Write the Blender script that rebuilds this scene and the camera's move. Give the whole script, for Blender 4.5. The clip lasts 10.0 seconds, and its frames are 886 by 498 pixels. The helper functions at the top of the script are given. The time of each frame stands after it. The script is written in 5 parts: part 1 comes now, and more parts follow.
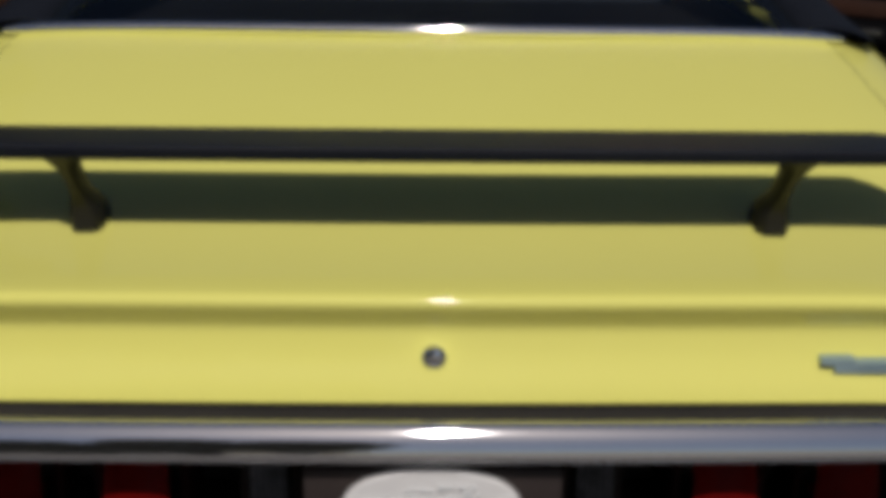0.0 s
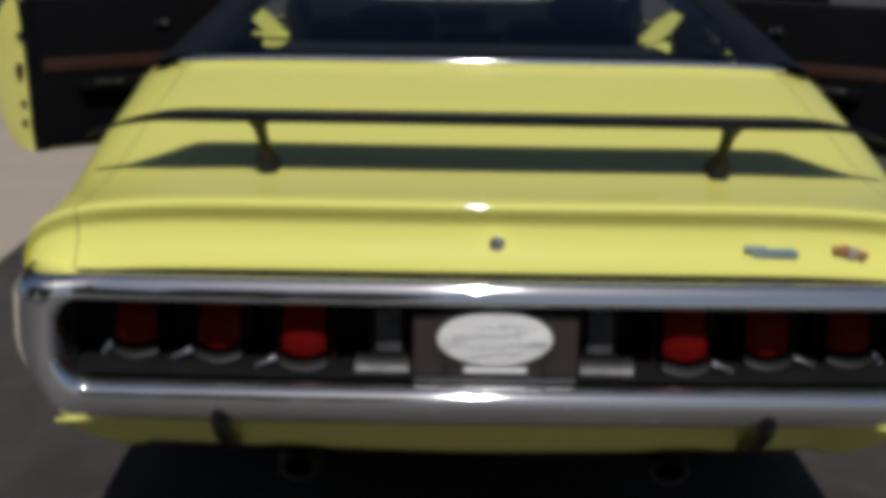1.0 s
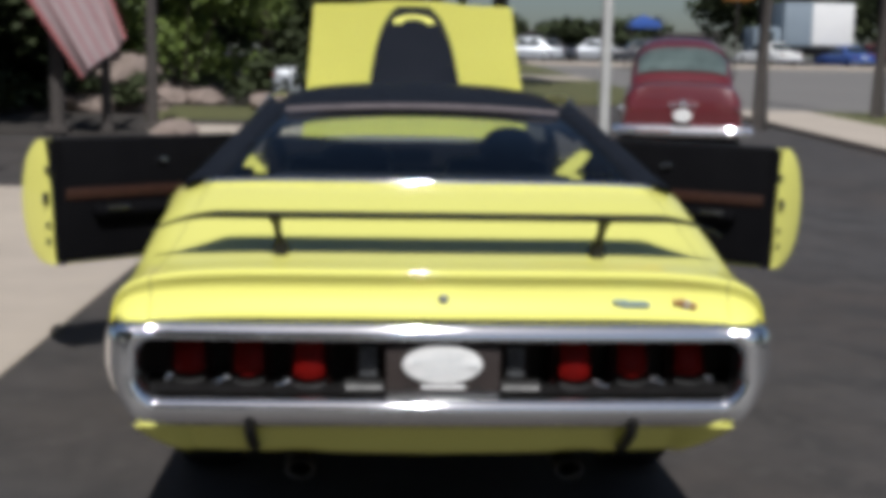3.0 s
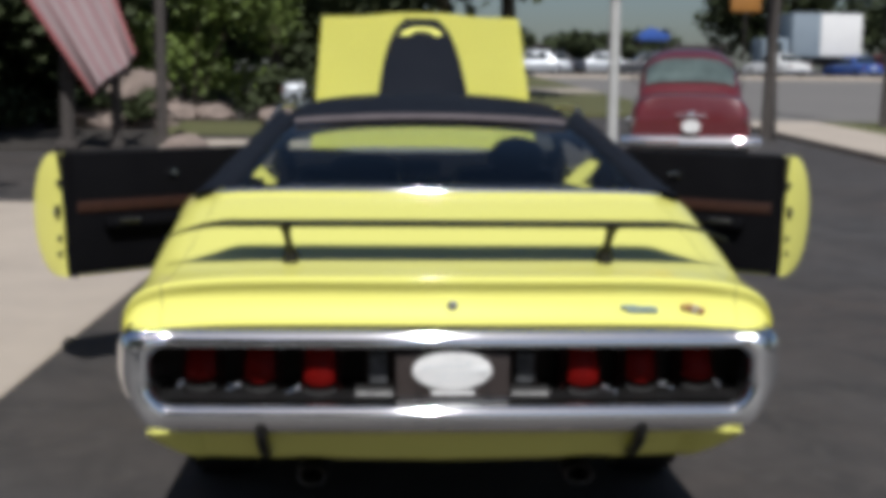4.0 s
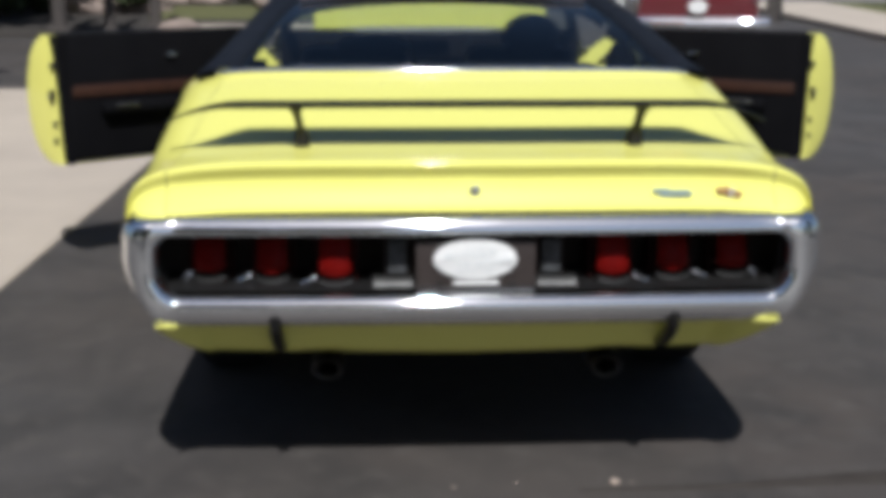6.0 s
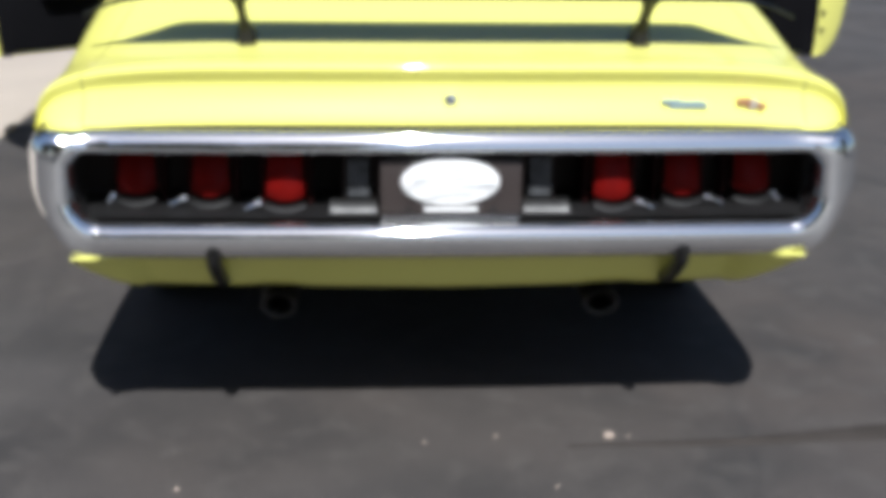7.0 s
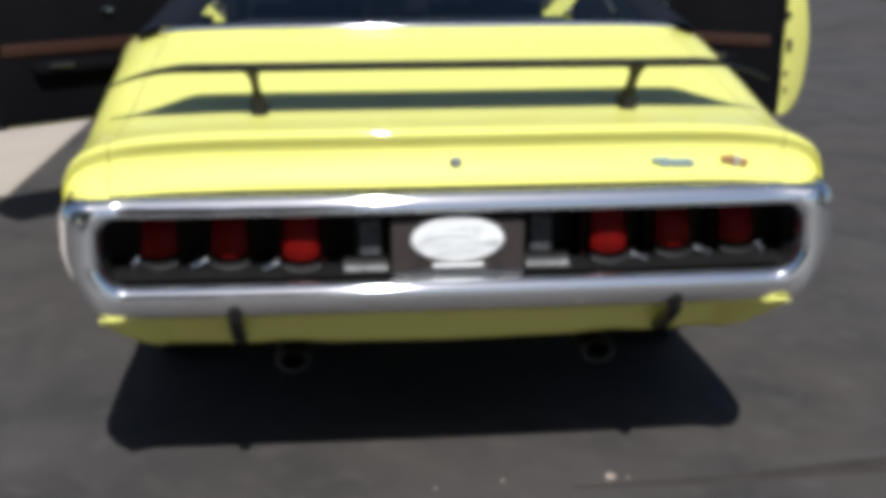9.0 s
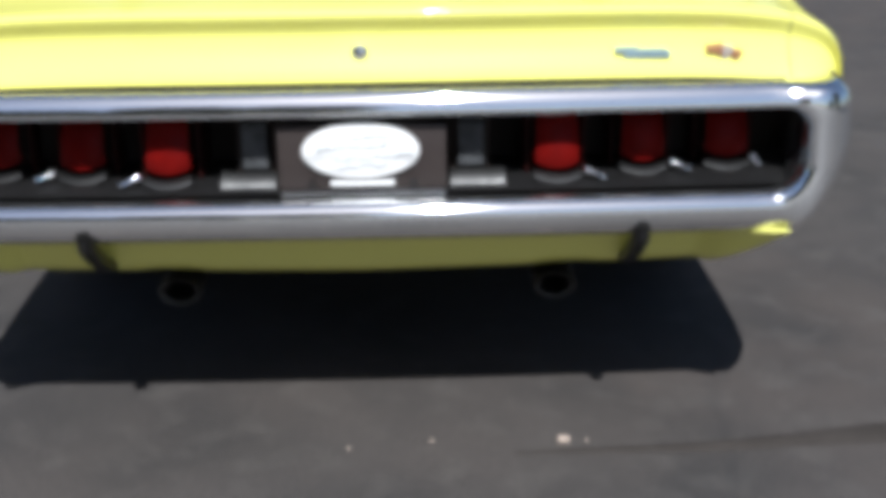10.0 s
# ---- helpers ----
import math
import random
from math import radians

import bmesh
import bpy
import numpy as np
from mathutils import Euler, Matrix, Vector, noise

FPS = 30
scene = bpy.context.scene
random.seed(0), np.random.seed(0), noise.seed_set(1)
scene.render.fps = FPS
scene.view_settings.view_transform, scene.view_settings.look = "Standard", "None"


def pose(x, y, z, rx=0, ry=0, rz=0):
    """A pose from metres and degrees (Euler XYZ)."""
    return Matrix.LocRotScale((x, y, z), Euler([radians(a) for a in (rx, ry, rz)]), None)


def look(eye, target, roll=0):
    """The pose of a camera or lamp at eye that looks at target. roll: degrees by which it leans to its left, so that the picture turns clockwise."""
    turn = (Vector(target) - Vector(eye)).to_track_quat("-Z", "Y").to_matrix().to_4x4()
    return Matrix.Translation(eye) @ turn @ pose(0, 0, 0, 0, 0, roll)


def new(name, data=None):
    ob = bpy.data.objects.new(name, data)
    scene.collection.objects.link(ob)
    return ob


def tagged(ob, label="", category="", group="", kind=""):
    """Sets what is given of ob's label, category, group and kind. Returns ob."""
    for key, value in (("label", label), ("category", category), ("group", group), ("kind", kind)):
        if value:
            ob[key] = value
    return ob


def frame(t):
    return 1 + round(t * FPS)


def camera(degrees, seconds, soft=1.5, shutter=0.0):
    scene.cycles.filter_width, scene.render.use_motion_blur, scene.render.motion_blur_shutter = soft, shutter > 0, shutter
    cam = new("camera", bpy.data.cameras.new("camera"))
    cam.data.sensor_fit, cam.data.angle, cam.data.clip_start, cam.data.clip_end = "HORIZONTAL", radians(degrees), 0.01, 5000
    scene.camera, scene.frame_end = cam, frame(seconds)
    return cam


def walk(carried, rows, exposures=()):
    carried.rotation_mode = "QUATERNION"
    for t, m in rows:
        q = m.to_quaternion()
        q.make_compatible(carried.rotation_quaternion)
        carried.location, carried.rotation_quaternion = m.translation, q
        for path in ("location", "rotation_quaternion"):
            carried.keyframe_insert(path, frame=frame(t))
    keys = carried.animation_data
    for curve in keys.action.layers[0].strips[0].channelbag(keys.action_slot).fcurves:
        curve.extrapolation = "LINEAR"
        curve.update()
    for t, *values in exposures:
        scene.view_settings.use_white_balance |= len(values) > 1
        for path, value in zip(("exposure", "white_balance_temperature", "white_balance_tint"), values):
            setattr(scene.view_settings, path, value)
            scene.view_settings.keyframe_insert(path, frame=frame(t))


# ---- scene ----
# ---- camera ----
cam = camera(39.30, 10.0, soft=7.5)
PATH = [
    (0, look((-0.032, -1.318, 1.509), (0.050, 1.507, 0.504), 0.89)),
    (0.5, look((-0.108, -1.781, 1.486), (-0.056, 1.087, 0.609), 2.44)),
    (1, look((-0.125, -2.262, 1.484), (-0.102, 0.634, 0.704), 0.97)),
    (1.5, look((-0.217, -2.661, 1.486), (-0.132, 0.254, 0.784), 0.91)),
    (2, look((-0.228, -2.971, 1.503), (-0.058, -0.042, 0.879), 2.24)),
    (2.5, look((-0.192, -3.267, 1.507), (-0.022, -0.318, 0.980), 1.18)),
    (2.7, look((-0.194, -3.329, 1.514), (-0.028, -0.374, 1.026), 1.09)),
    (3.8, look((-0.194, -3.416, 1.513), (-0.052, -0.440, 1.160), 0.71)),
    (4, look((-0.192, -3.411, 1.497), (-0.054, -0.441, 1.097), 0.53)),
    (4.5, look((-0.194, -3.436, 1.476), (-0.078, -0.483, 0.960), 0.37)),
    (5, look((-0.189, -3.458, 1.469), (-0.072, -0.517, 0.888), -0.31)),
    (5.2, look((-0.191, -3.451, 1.467), (-0.073, -0.518, 0.848), -0.17)),
    (6.3, look((-0.261, -3.056, 1.451), (-0.106, -0.149, 0.728), 0.05)),
    (6.5, look((-0.249, -2.938, 1.445), (-0.083, -0.051, 0.646), -0.83)),
    (7, look((-0.192, -2.694, 1.415), (-0.010, 0.152, 0.485), 0.77)),
    (7.5, look((-0.273, -2.795, 1.426), (-0.082, 0.069, 0.555), -1.11)),
    (8, look((-0.340, -2.879, 1.444), (-0.100, -0.004, 0.620), -0.11)),
    (8.5, look((-0.332, -2.877, 1.450), (-0.058, 0.005, 0.662), 0.30)),
    (9, look((-0.318, -2.858, 1.444), (-0.039, 0.025, 0.663), -0.11)),
    (9.5, look((-0.169, -2.648, 1.406), (0.128, 0.211, 0.547), -0.39)),
    (10, look((0.106, -2.245, 1.375), (0.164, 0.547, 0.278), -0.67)),
]
EXPO = [(0, -0.98, 6850, 15), (0.5, -0.88, 6650, 12), (1, -0.86, 6550, 12), (2, -0.32, 6430, 11), (2.5, -0.2, 6430, 11), (4, -0.2, 6400, 11), (5, -0.12, 6400, 11),
        (6.5, 0.18, 6250, 10), (7, 0.44, 6170, 10), (7.5, 0.53, 6130, 9.5), (8, 0.45, 6170, 9.5), (8.5, 0.25, 6250, 10), (9, 0.12, 6250, 10), (9.5, 0.1, 6230, 10), (10, 0.40, 6100, 9.5)]
walk(cam, PATH, EXPO)

# ---- daylight ----
SUN_EL, SUN_X = 52.8, 0.03
world = bpy.data.worlds.new("sky")
scene.world = world
world.use_nodes = True
wn = world.node_tree
sky = wn.nodes.new("ShaderNodeTexSky")
sky.sky_type = "NISHITA"
sky.sun_disc = False
sky.sun_elevation = radians(SUN_EL)
sky.sun_rotation = radians(180)
sky.dust_density = 1.4
sky.ozone_density = 3.0
wn.nodes["Background"].inputs["Strength"].default_value = 0.060
wn.links.new(sky.outputs[0], wn.nodes["Background"].inputs["Color"])
sun_data = bpy.data.lights.new("sun", "SUN")
sun_data.energy, sun_data.angle, sun_data.color = 5.0, radians(0.5), (1.0, 0.982, 0.965)
sun = new("sun", sun_data)
ce, se = math.cos(radians(SUN_EL)), math.sin(radians(SUN_EL))
sun.matrix_world = look((SUN_X * 20, -ce * 20, se * 20), (0, 0, 0))


# ---- materials ----
def material(name, color, rough=0.6, metal=0.0, other=None, scale=8.0, mix=0.5, bump=0.0, bump_scale=60.0, coat=0.0, spec=0.5,
             glow=None, random_tint=0.0, wear=0.0):
    """A Principled surface whose colour varies at two scales, with fine relief."""
    m = bpy.data.materials.new(name)
    m.use_nodes = True
    t = m.node_tree
    p = t.nodes["Principled BSDF"]
    p.inputs["Roughness"].default_value = rough
    p.inputs["Metallic"].default_value = metal
    p.inputs["Coat Weight"].default_value = coat
    p.inputs["Coat Roughness"].default_value = 0.04
    p.inputs["Specular IOR Level"].default_value = spec
    other = other or tuple(c * 0.8 for c in color)
    co = t.nodes.new("ShaderNodeTexCoord")
    big = t.nodes.new("ShaderNodeTexNoise")
    big.inputs["Scale"].default_value = scale
    big.inputs["Detail"].default_value = 6
    big.inputs["Roughness"].default_value = 0.65
    t.links.new(co.outputs["Object"], big.inputs["Vector"])
    ramp = t.nodes.new("ShaderNodeMapRange")
    ramp.inputs["From Min"].default_value, ramp.inputs["From Max"].default_value = 0.3, 0.7
    ramp.inputs["To Max"].default_value = mix
    t.links.new(big.outputs["Fac"], ramp.inputs["Value"])
    mx = t.nodes.new("ShaderNodeMix")
    mx.data_type = "RGBA"
    mx.inputs[6].default_value, mx.inputs[7].default_value = (*color, 1), (*other, 1)
    t.links.new(ramp.outputs["Result"], mx.inputs[0])
    out = mx.outputs[2]
    if random_tint:
        info = t.nodes.new("ShaderNodeObjectInfo")
        hs = t.nodes.new("ShaderNodeHueSaturation")
        mr = t.nodes.new("ShaderNodeMapRange")
        mr.inputs["To Min"].default_value, mr.inputs["To Max"].default_value = 1 - random_tint, 1 + random_tint
        t.links.new(info.outputs["Random"], mr.inputs["Value"])
        t.links.new(mr.outputs["Result"], hs.inputs["Value"])
        t.links.new(out, hs.inputs["Color"])
        out = hs.outputs["Color"]
    t.links.new(out, p.inputs["Base Color"])
    fine = t.nodes.new("ShaderNodeTexNoise")
    fine.inputs["Scale"].default_value = bump_scale
    fine.inputs["Detail"].default_value = 4
    t.links.new(co.outputs["Object"], fine.inputs["Vector"])
    if bump:
        b = t.nodes.new("ShaderNodeBump")
        b.inputs["Strength"].default_value = bump
        b.inputs["Distance"].default_value = 0.01
        t.links.new(fine.outputs["Fac"], b.inputs["Height"])
        t.links.new(b.outputs["Normal"], p.inputs["Normal"])
    if wear:
        wr = t.nodes.new("ShaderNodeMapRange")
        wr.inputs["To Min"].default_value, wr.inputs["To Max"].default_value = rough, rough + wear
        t.links.new(big.outputs["Fac"], wr.inputs["Value"])
        t.links.new(wr.outputs["Result"], p.inputs["Roughness"])
    if glow:
        p.inputs["Emission Color"].default_value = (*glow[:3], 1)
        p.inputs["Emission Strength"].default_value = glow[3]
    return m


def glass_material(name, tint):
    """Thin pane: clear with a tint, and a mirror sheen that grows towards grazing angles."""
    m = bpy.data.materials.new(name)
    m.use_nodes = True
    t = m.node_tree
    t.nodes.clear()
    out = t.nodes.new("ShaderNodeOutputMaterial")
    clear = t.nodes.new("ShaderNodeBsdfTransparent")
    clear.inputs["Color"].default_value = (*tint, 1)
    gloss = t.nodes.new("ShaderNodeBsdfGlossy")
    gloss.inputs["Roughness"].default_value = 0.02
    gloss.inputs["Color"].default_value = (0.9, 0.95, 1, 1)
    fr = t.nodes.new("ShaderNodeFresnel")
    fr.inputs["IOR"].default_value = 1.4
    mixer = t.nodes.new("ShaderNodeMixShader")
    t.links.new(fr.outputs["Fac"], mixer.inputs["Fac"])
    t.links.new(clear.outputs[0], mixer.inputs[1])
    t.links.new(gloss.outputs[0], mixer.inputs[2])
    t.links.new(mixer.outputs[0], out.inputs["Surface"])
    return m


PAINT = material("yellow_paint", (0.78, 0.76, 0.195), 0.38, 0, (0.75, 0.725, 0.175), 1.6, 0.6, 0.012, 400, coat=0.7, spec=0.08)
STRIPE = material("satin_black_paint", (0.008, 0.010, 0.015), 0.42, 0, (0.013, 0.015, 0.02), 6, 0.5, 0.02, 300, spec=0.12)
VINYL = material("black_vinyl_top", (0.009, 0.011, 0.016), 0.55, 0, (0.014, 0.017, 0.023), 5, 0.6, 0.25, 500, spec=0.1)
CHROME = material("chrome", (0.97, 0.98, 0.99), 0.02, 0.985, (0.92, 0.93, 0.94), 12, 0.6, 0.02, 9, wear=0.04)
DULL_CHROME = material("dull_chrome", (0.55, 0.55, 0.55), 0.25, 1, (0.3, 0.3, 0.3), 20, 0.8, 0.05, 80, wear=0.15)
GUARD = material("dark_chrome", (0.1, 0.1, 0.1), 0.3, 1, (0.05, 0.05, 0.05), 20, 0.7, 0.05, 60, wear=0.1)
SOOT = material("sooty_metal", (0.095, 0.092, 0.09), 0.5, 1, (0.03, 0.027, 0.025), 25, 0.8, 0.1, 80, wear=0.2)
BLACK = material("black_plastic", (0.008, 0.008, 0.008), 0.5, 0, (0.015, 0.014, 0.014), 10, 0.6, 0.08, 200, spec=0.3)
RUBBER = material("rubber", (0.012, 0.012, 0.012), 0.7, 0, (0.025, 0.024, 0.023), 12, 0.7, 0.2, 150, spec=0.3)
UNDER = material("undercoat", (0.012, 0.011, 0.011), 0.9, 0, (0.025, 0.022, 0.02), 5, 0.7, 0.3, 60)
TRIM = material("black_interior_vinyl", (0.004, 0.004, 0.005), 0.7, 0, (0.007, 0.007, 0.008), 6, 0.6, 0.1, 300, spec=0.07)
# sun glare on the dashboard top, put into a paler grey
GLARE_PAD = material("dash_glare_grey", (0.20, 0.21, 0.21), 0.45, 0, (0.10, 0.11, 0.11), 3, 0.9, 0.15, 150)
CLOTH = material("dark_seat_vinyl", (0.012, 0.015, 0.022), 0.6, 0, (0.02, 0.024, 0.034), 5, 0.6, 0.2, 200, spec=0.2)
WOOD = material("wood_grain_strip", (0.05, 0.02, 0.012), 0.45, 0, (0.028, 0.012, 0.008), 14, 0.8, 0.05, 100)
RED_LENS = material("red_lens", (0.125, 0.004, 0.003), 0.3, 0, (0.075, 0.003, 0.003), 30, 0.6, 0.05, 300, spec=0.06)
# faint reflection of the lenses in their dark housing, as a red base colour
RED_REFLECTION = material("housing_red_reflection", (0.030, 0.006, 0.005), 0.6, 0, (0.016, 0.005, 0.005), 20, 0.7, 0.1, 200, spec=0.1)
SATIN = material("satin_metal", (0.11, 0.11, 0.108), 0.45, 1, (0.06, 0.06, 0.06), 25, 0.8, 0.08, 90, wear=0.15)
CLEAR_LENS = material("clear_lens", (0.13, 0.135, 0.14), 0.25, 0, (0.06, 0.062, 0.065), 40, 0.9, 0.1, 300, coat=0.5)
PLATE = material("brown_plate", (0.03, 0.022, 0.02), 0.5, 0, (0.042, 0.032, 0.028), 15, 0.7, 0.04, 200)
OVAL = material("white_badge_plate", (0.8, 0.8, 0.78), 0.35, 0, (0.7, 0.7, 0.69), 30, 0.6, 0.02, 200, coat=0.4)
INK = material("grey_print", (0.66, 0.69, 0.69), 0.5, 0, (0.55, 0.58, 0.58), 40, 0.6)
BLUE_BADGE = material("blue_grey_badge", (0.25, 0.36, 0.4), 0.35, 0.3, (0.32, 0.42, 0.44), 40, 0.7)
RED_BADGE = material("red_badge", (0.36, 0.17, 0.08), 0.35, 0, (0.28, 0.12, 0.06), 40, 0.6)
WHITE_BADGE = material("pale_badge", (0.6, 0.55, 0.5), 0.3, 0.5, (0.5, 0.45, 0.4), 40, 0.6)
HEADER = material("dull_grey_trim", (0.16, 0.135, 0.14), 0.6, 0, (0.1, 0.085, 0.09), 10, 0.7, 0.1, 80, spec=0.2)
PIT = material("matt_black_panel", (0.034, 0.027, 0.024), 0.85, 0, (0.045, 0.036, 0.032), 12, 0.7, 0.1, 120, spec=0.06)
GLASS = glass_material("car_glass", (0.86, 0.91, 0.87))
SEAM = material("tar_seam", (0.040, 0.035, 0.031), 0.92, 0, (0.058, 0.051, 0.046), 7, 0.9, 0.4, 90, spec=0.08)
CONCRETE = material("pale_concrete", (0.46, 0.4, 0.33), 0.85, 0, (0.36, 0.31, 0.26), 1.3, 0.7, 0.3, 70)
KERB = material("kerb_concrete", (0.37, 0.325, 0.265), 0.85, 0, (0.27, 0.24, 0.20), 1.5, 0.7, 0.3, 50)
ROAD = material("road_asphalt", (0.175, 0.166, 0.154), 0.85, 0, (0.15, 0.142, 0.134), 0.3, 0.7, 0.3, 40)
SOIL = material("mulch", (0.026, 0.022, 0.019), 0.95, 0, (0.042, 0.036, 0.03), 1.2, 0.9, 0.6, 20)
SAND = material("tan_stone", (0.46, 0.37, 0.31), 0.9, 0, (0.26, 0.21, 0.16), 3, 0.8, 0.5, 20)
ROCK = material("shaded_tan_rock", (0.28, 0.22, 0.19), 0.9, 0, (0.17, 0.135, 0.11), 3, 0.8, 0.5, 20)
GRASS = material("grass", (0.085, 0.10, 0.032), 0.9, 0, (0.13, 0.115, 0.048), 2, 0.8, 0.4, 40, random_tint=0.2)
# leaf colour darkened to carry the shade under the trees
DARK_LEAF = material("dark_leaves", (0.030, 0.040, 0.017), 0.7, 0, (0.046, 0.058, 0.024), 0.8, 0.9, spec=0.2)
# lighter leaf colour, with the sun on the bush put into it
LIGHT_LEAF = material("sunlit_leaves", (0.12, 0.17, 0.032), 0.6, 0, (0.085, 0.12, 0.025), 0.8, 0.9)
BARK = material("bark", (0.08, 0.06, 0.045), 0.9, 0, (0.04, 0.03, 0.025), 6, 0.8, 0.8, 25)
POST = material("weathered_post", (0.07, 0.06, 0.055), 0.85, 0, (0.04, 0.035, 0.03), 8, 0.8, 0.4, 40)
STEEL = material("pale_painted_steel", (0.5, 0.5, 0.48), 0.5, 0, (0.4, 0.4, 0.38), 3, 0.7, 0.1, 40)
ORANGE = material("orange_sign", (0.72, 0.15, 0.06), 0.4, 0, (0.62, 0.12, 0.05), 2, 0.5)
PEACH = material("peach_sign_face", (0.8, 0.42, 0.13), 0.4, 0, (0.76, 0.33, 0.1), 1.2, 0.8)
DIM_ORANGE = material("faded_orange", (0.3, 0.13, 0.02), 0.6, 0, (0.22, 0.09, 0.015), 2, 0.5)
RED_PAINT = material("maroon_paint", (0.13, 0.02, 0.025), 0.3, 0, (0.095, 0.014, 0.018), 2, 0.6, coat=0.8)
SILVER_PAINT = material("silver_paint", (0.4, 0.42, 0.44), 0.35, 0.4, (0.33, 0.35, 0.37), 2, 0.6, coat=0.7)
WHITE_PAINT = material("white_paint", (0.75, 0.75, 0.73), 0.4, 0, (0.66, 0.66, 0.65), 1.5, 0.6, coat=0.5)
BLUE_PAINT = material("blue_paint", (0.04, 0.1, 0.35), 0.35, 0, (0.03, 0.07, 0.25), 2, 0.6, coat=0.6)
NAVY_PAINT = material("dark_paint", (0.02, 0.022, 0.03), 0.3, 0, (0.03, 0.032, 0.04), 2, 0.6, coat=0.8)
GREY_PANEL = material("grey_blue_panel", (0.22, 0.27, 0.31), 0.5, 0, (0.18, 0.22, 0.26), 1, 0.6)
DARK_GLASS = material("dark_window", (0.02, 0.028, 0.03), 0.05, 0, (0.03, 0.04, 0.045), 3, 0.6)
# window whose pale green reflections are painted into the base colour
REFLECTION_GLASS = material("window_green_reflection", (0.13, 0.17, 0.16), 0.12, 0, (0.04, 0.055, 0.055), 1.6, 1.0)
FLAG_EDGE = material("flag_hem", (0.28, 0.08, 0.08), 0.8, 0, (0.22, 0.06, 0.06), 6, 0.6, 0.15, 120)
FLAG_RED = material("flag_red", (0.29, 0.18, 0.185), 0.8, 0, (0.24, 0.14, 0.145), 6, 0.6, 0.15, 120)
FLAG_WHITE = material("flag_white", (0.31, 0.245, 0.245), 0.8, 0, (0.27, 0.205, 0.205), 6, 0.6, 0.15, 120)
FLAG_BLUE = material("flag_blue", (0.03, 0.042, 0.09), 0.8, 0, (0.04, 0.06, 0.15), 6, 0.6, 0.15, 120)
WALL = material("grey_building_wall", (0.3, 0.3, 0.3), 0.8, 0, (0.24, 0.24, 0.25), 0.5, 0.6, 0.2, 20)


def asphalt_material():
    """Worn asphalt: broad pale and dark patches, aggregate, fine cracks."""
    m = bpy.data.materials.new("asphalt")
    m.use_nodes = True
    t = m.node_tree
    p = t.nodes["Principled BSDF"]
    p.inputs["Roughness"].default_value = 0.72
    p.inputs["Specular IOR Level"].default_value = 0.5
    co = t.nodes.new("ShaderNodeTexCoord")

    def noisy(scale, detail, lo, hi, distort=0.0):
        n = t.nodes.new("ShaderNodeTexNoise")
        n.inputs["Scale"].default_value, n.inputs["Detail"].default_value, n.inputs["Distortion"].default_value = scale, detail, distort
        t.links.new(co.outputs["Object"], n.inputs["Vector"])
        r = t.nodes.new("ShaderNodeMapRange")
        r.inputs["From Min"].default_value, r.inputs["From Max"].default_value = lo, hi
        t.links.new(n.outputs["Fac"], r.inputs["Value"])
        return n, r.outputs["Result"]

    def blend(fac, a, b, mode="MIX"):
        x = t.nodes.new("ShaderNodeMix")
        x.data_type, x.blend_type = "RGBA", mode
        t.links.new(fac, x.inputs[0])
        for slot, v in ((6, a), (7, b)):
            if isinstance(v, tuple):
                x.inputs[slot].default_value = (*v, 1)
            else:
                t.links.new(v, x.inputs[slot])
        return x.outputs[2]

    _, broad = noisy(0.35, 3, 0.35, 0.65, 0.4)
    _, patch = noisy(2.2, 8, 0.40, 0.72, 0.2)
    _, pale = noisy(9, 9, 0.50, 0.90, 0.3)
    fine_node, fine = noisy(120, 3, 0.3, 0.75)
    c = blend(broad, (0.068, 0.057, 0.050), (0.066, 0.062, 0.060))
    c = blend(patch, c, (0.039, 0.036, 0.034))
    c = blend(pale, c, (0.092, 0.083, 0.075))
    dark = blend(fine, (0.62, 0.62, 0.62), (1.25, 1.25, 1.25))
    mul = t.nodes.new("ShaderNodeMix")
    mul.data_type, mul.blend_type = "RGBA", "MULTIPLY"
    mul.inputs[0].default_value = 1.0
    t.links.new(c, mul.inputs[6])
    t.links.new(dark, mul.inputs[7])
    warp = t.nodes.new("ShaderNodeTexNoise")
    warp.inputs["Scale"].default_value, warp.inputs["Detail"].default_value = 1.7, 5
    t.links.new(co.outputs["Object"], warp.inputs["Vector"])
    add = t.nodes.new("ShaderNodeVectorMath")
    add.operation = "MULTIPLY_ADD"
    add.inputs[1].default_value = (0.5, 0.5, 0.5)
    t.links.new(warp.outputs["Color"], add.inputs[0])
    t.links.new(co.outputs["Object"], add.inputs[2])
    vor = t.nodes.new("ShaderNodeTexVoronoi")
    vor.feature = "DISTANCE_TO_EDGE"
    vor.inputs["Scale"].default_value = 0.22
    t.links.new(add.outputs[0], vor.inputs["Vector"])
    cr = t.nodes.new("ShaderNodeMapRange")
    cr.inputs["From Min"].default_value, cr.inputs["From Max"].default_value = 0.0015, 0.006
    cr.inputs["To Min"].default_value, cr.inputs["To Max"].default_value = 0.2, 0.0
    t.links.new(vor.outputs["Distance"], cr.inputs["Value"])
    final = blend(cr.outputs["Result"], mul.outputs[2], (0.022, 0.021, 0.021))
    t.links.new(final, p.inputs["Base Color"])
    b = t.nodes.new("ShaderNodeBump")
    b.inputs["Strength"].default_value, b.inputs["Distance"].default_value = 0.5, 0.006
    t.links.new(fine_node.outputs["Fac"], b.inputs["Height"])
    t.links.new(b.outputs["Normal"], p.inputs["Normal"])
    return m


ASPHALT = asphalt_material()


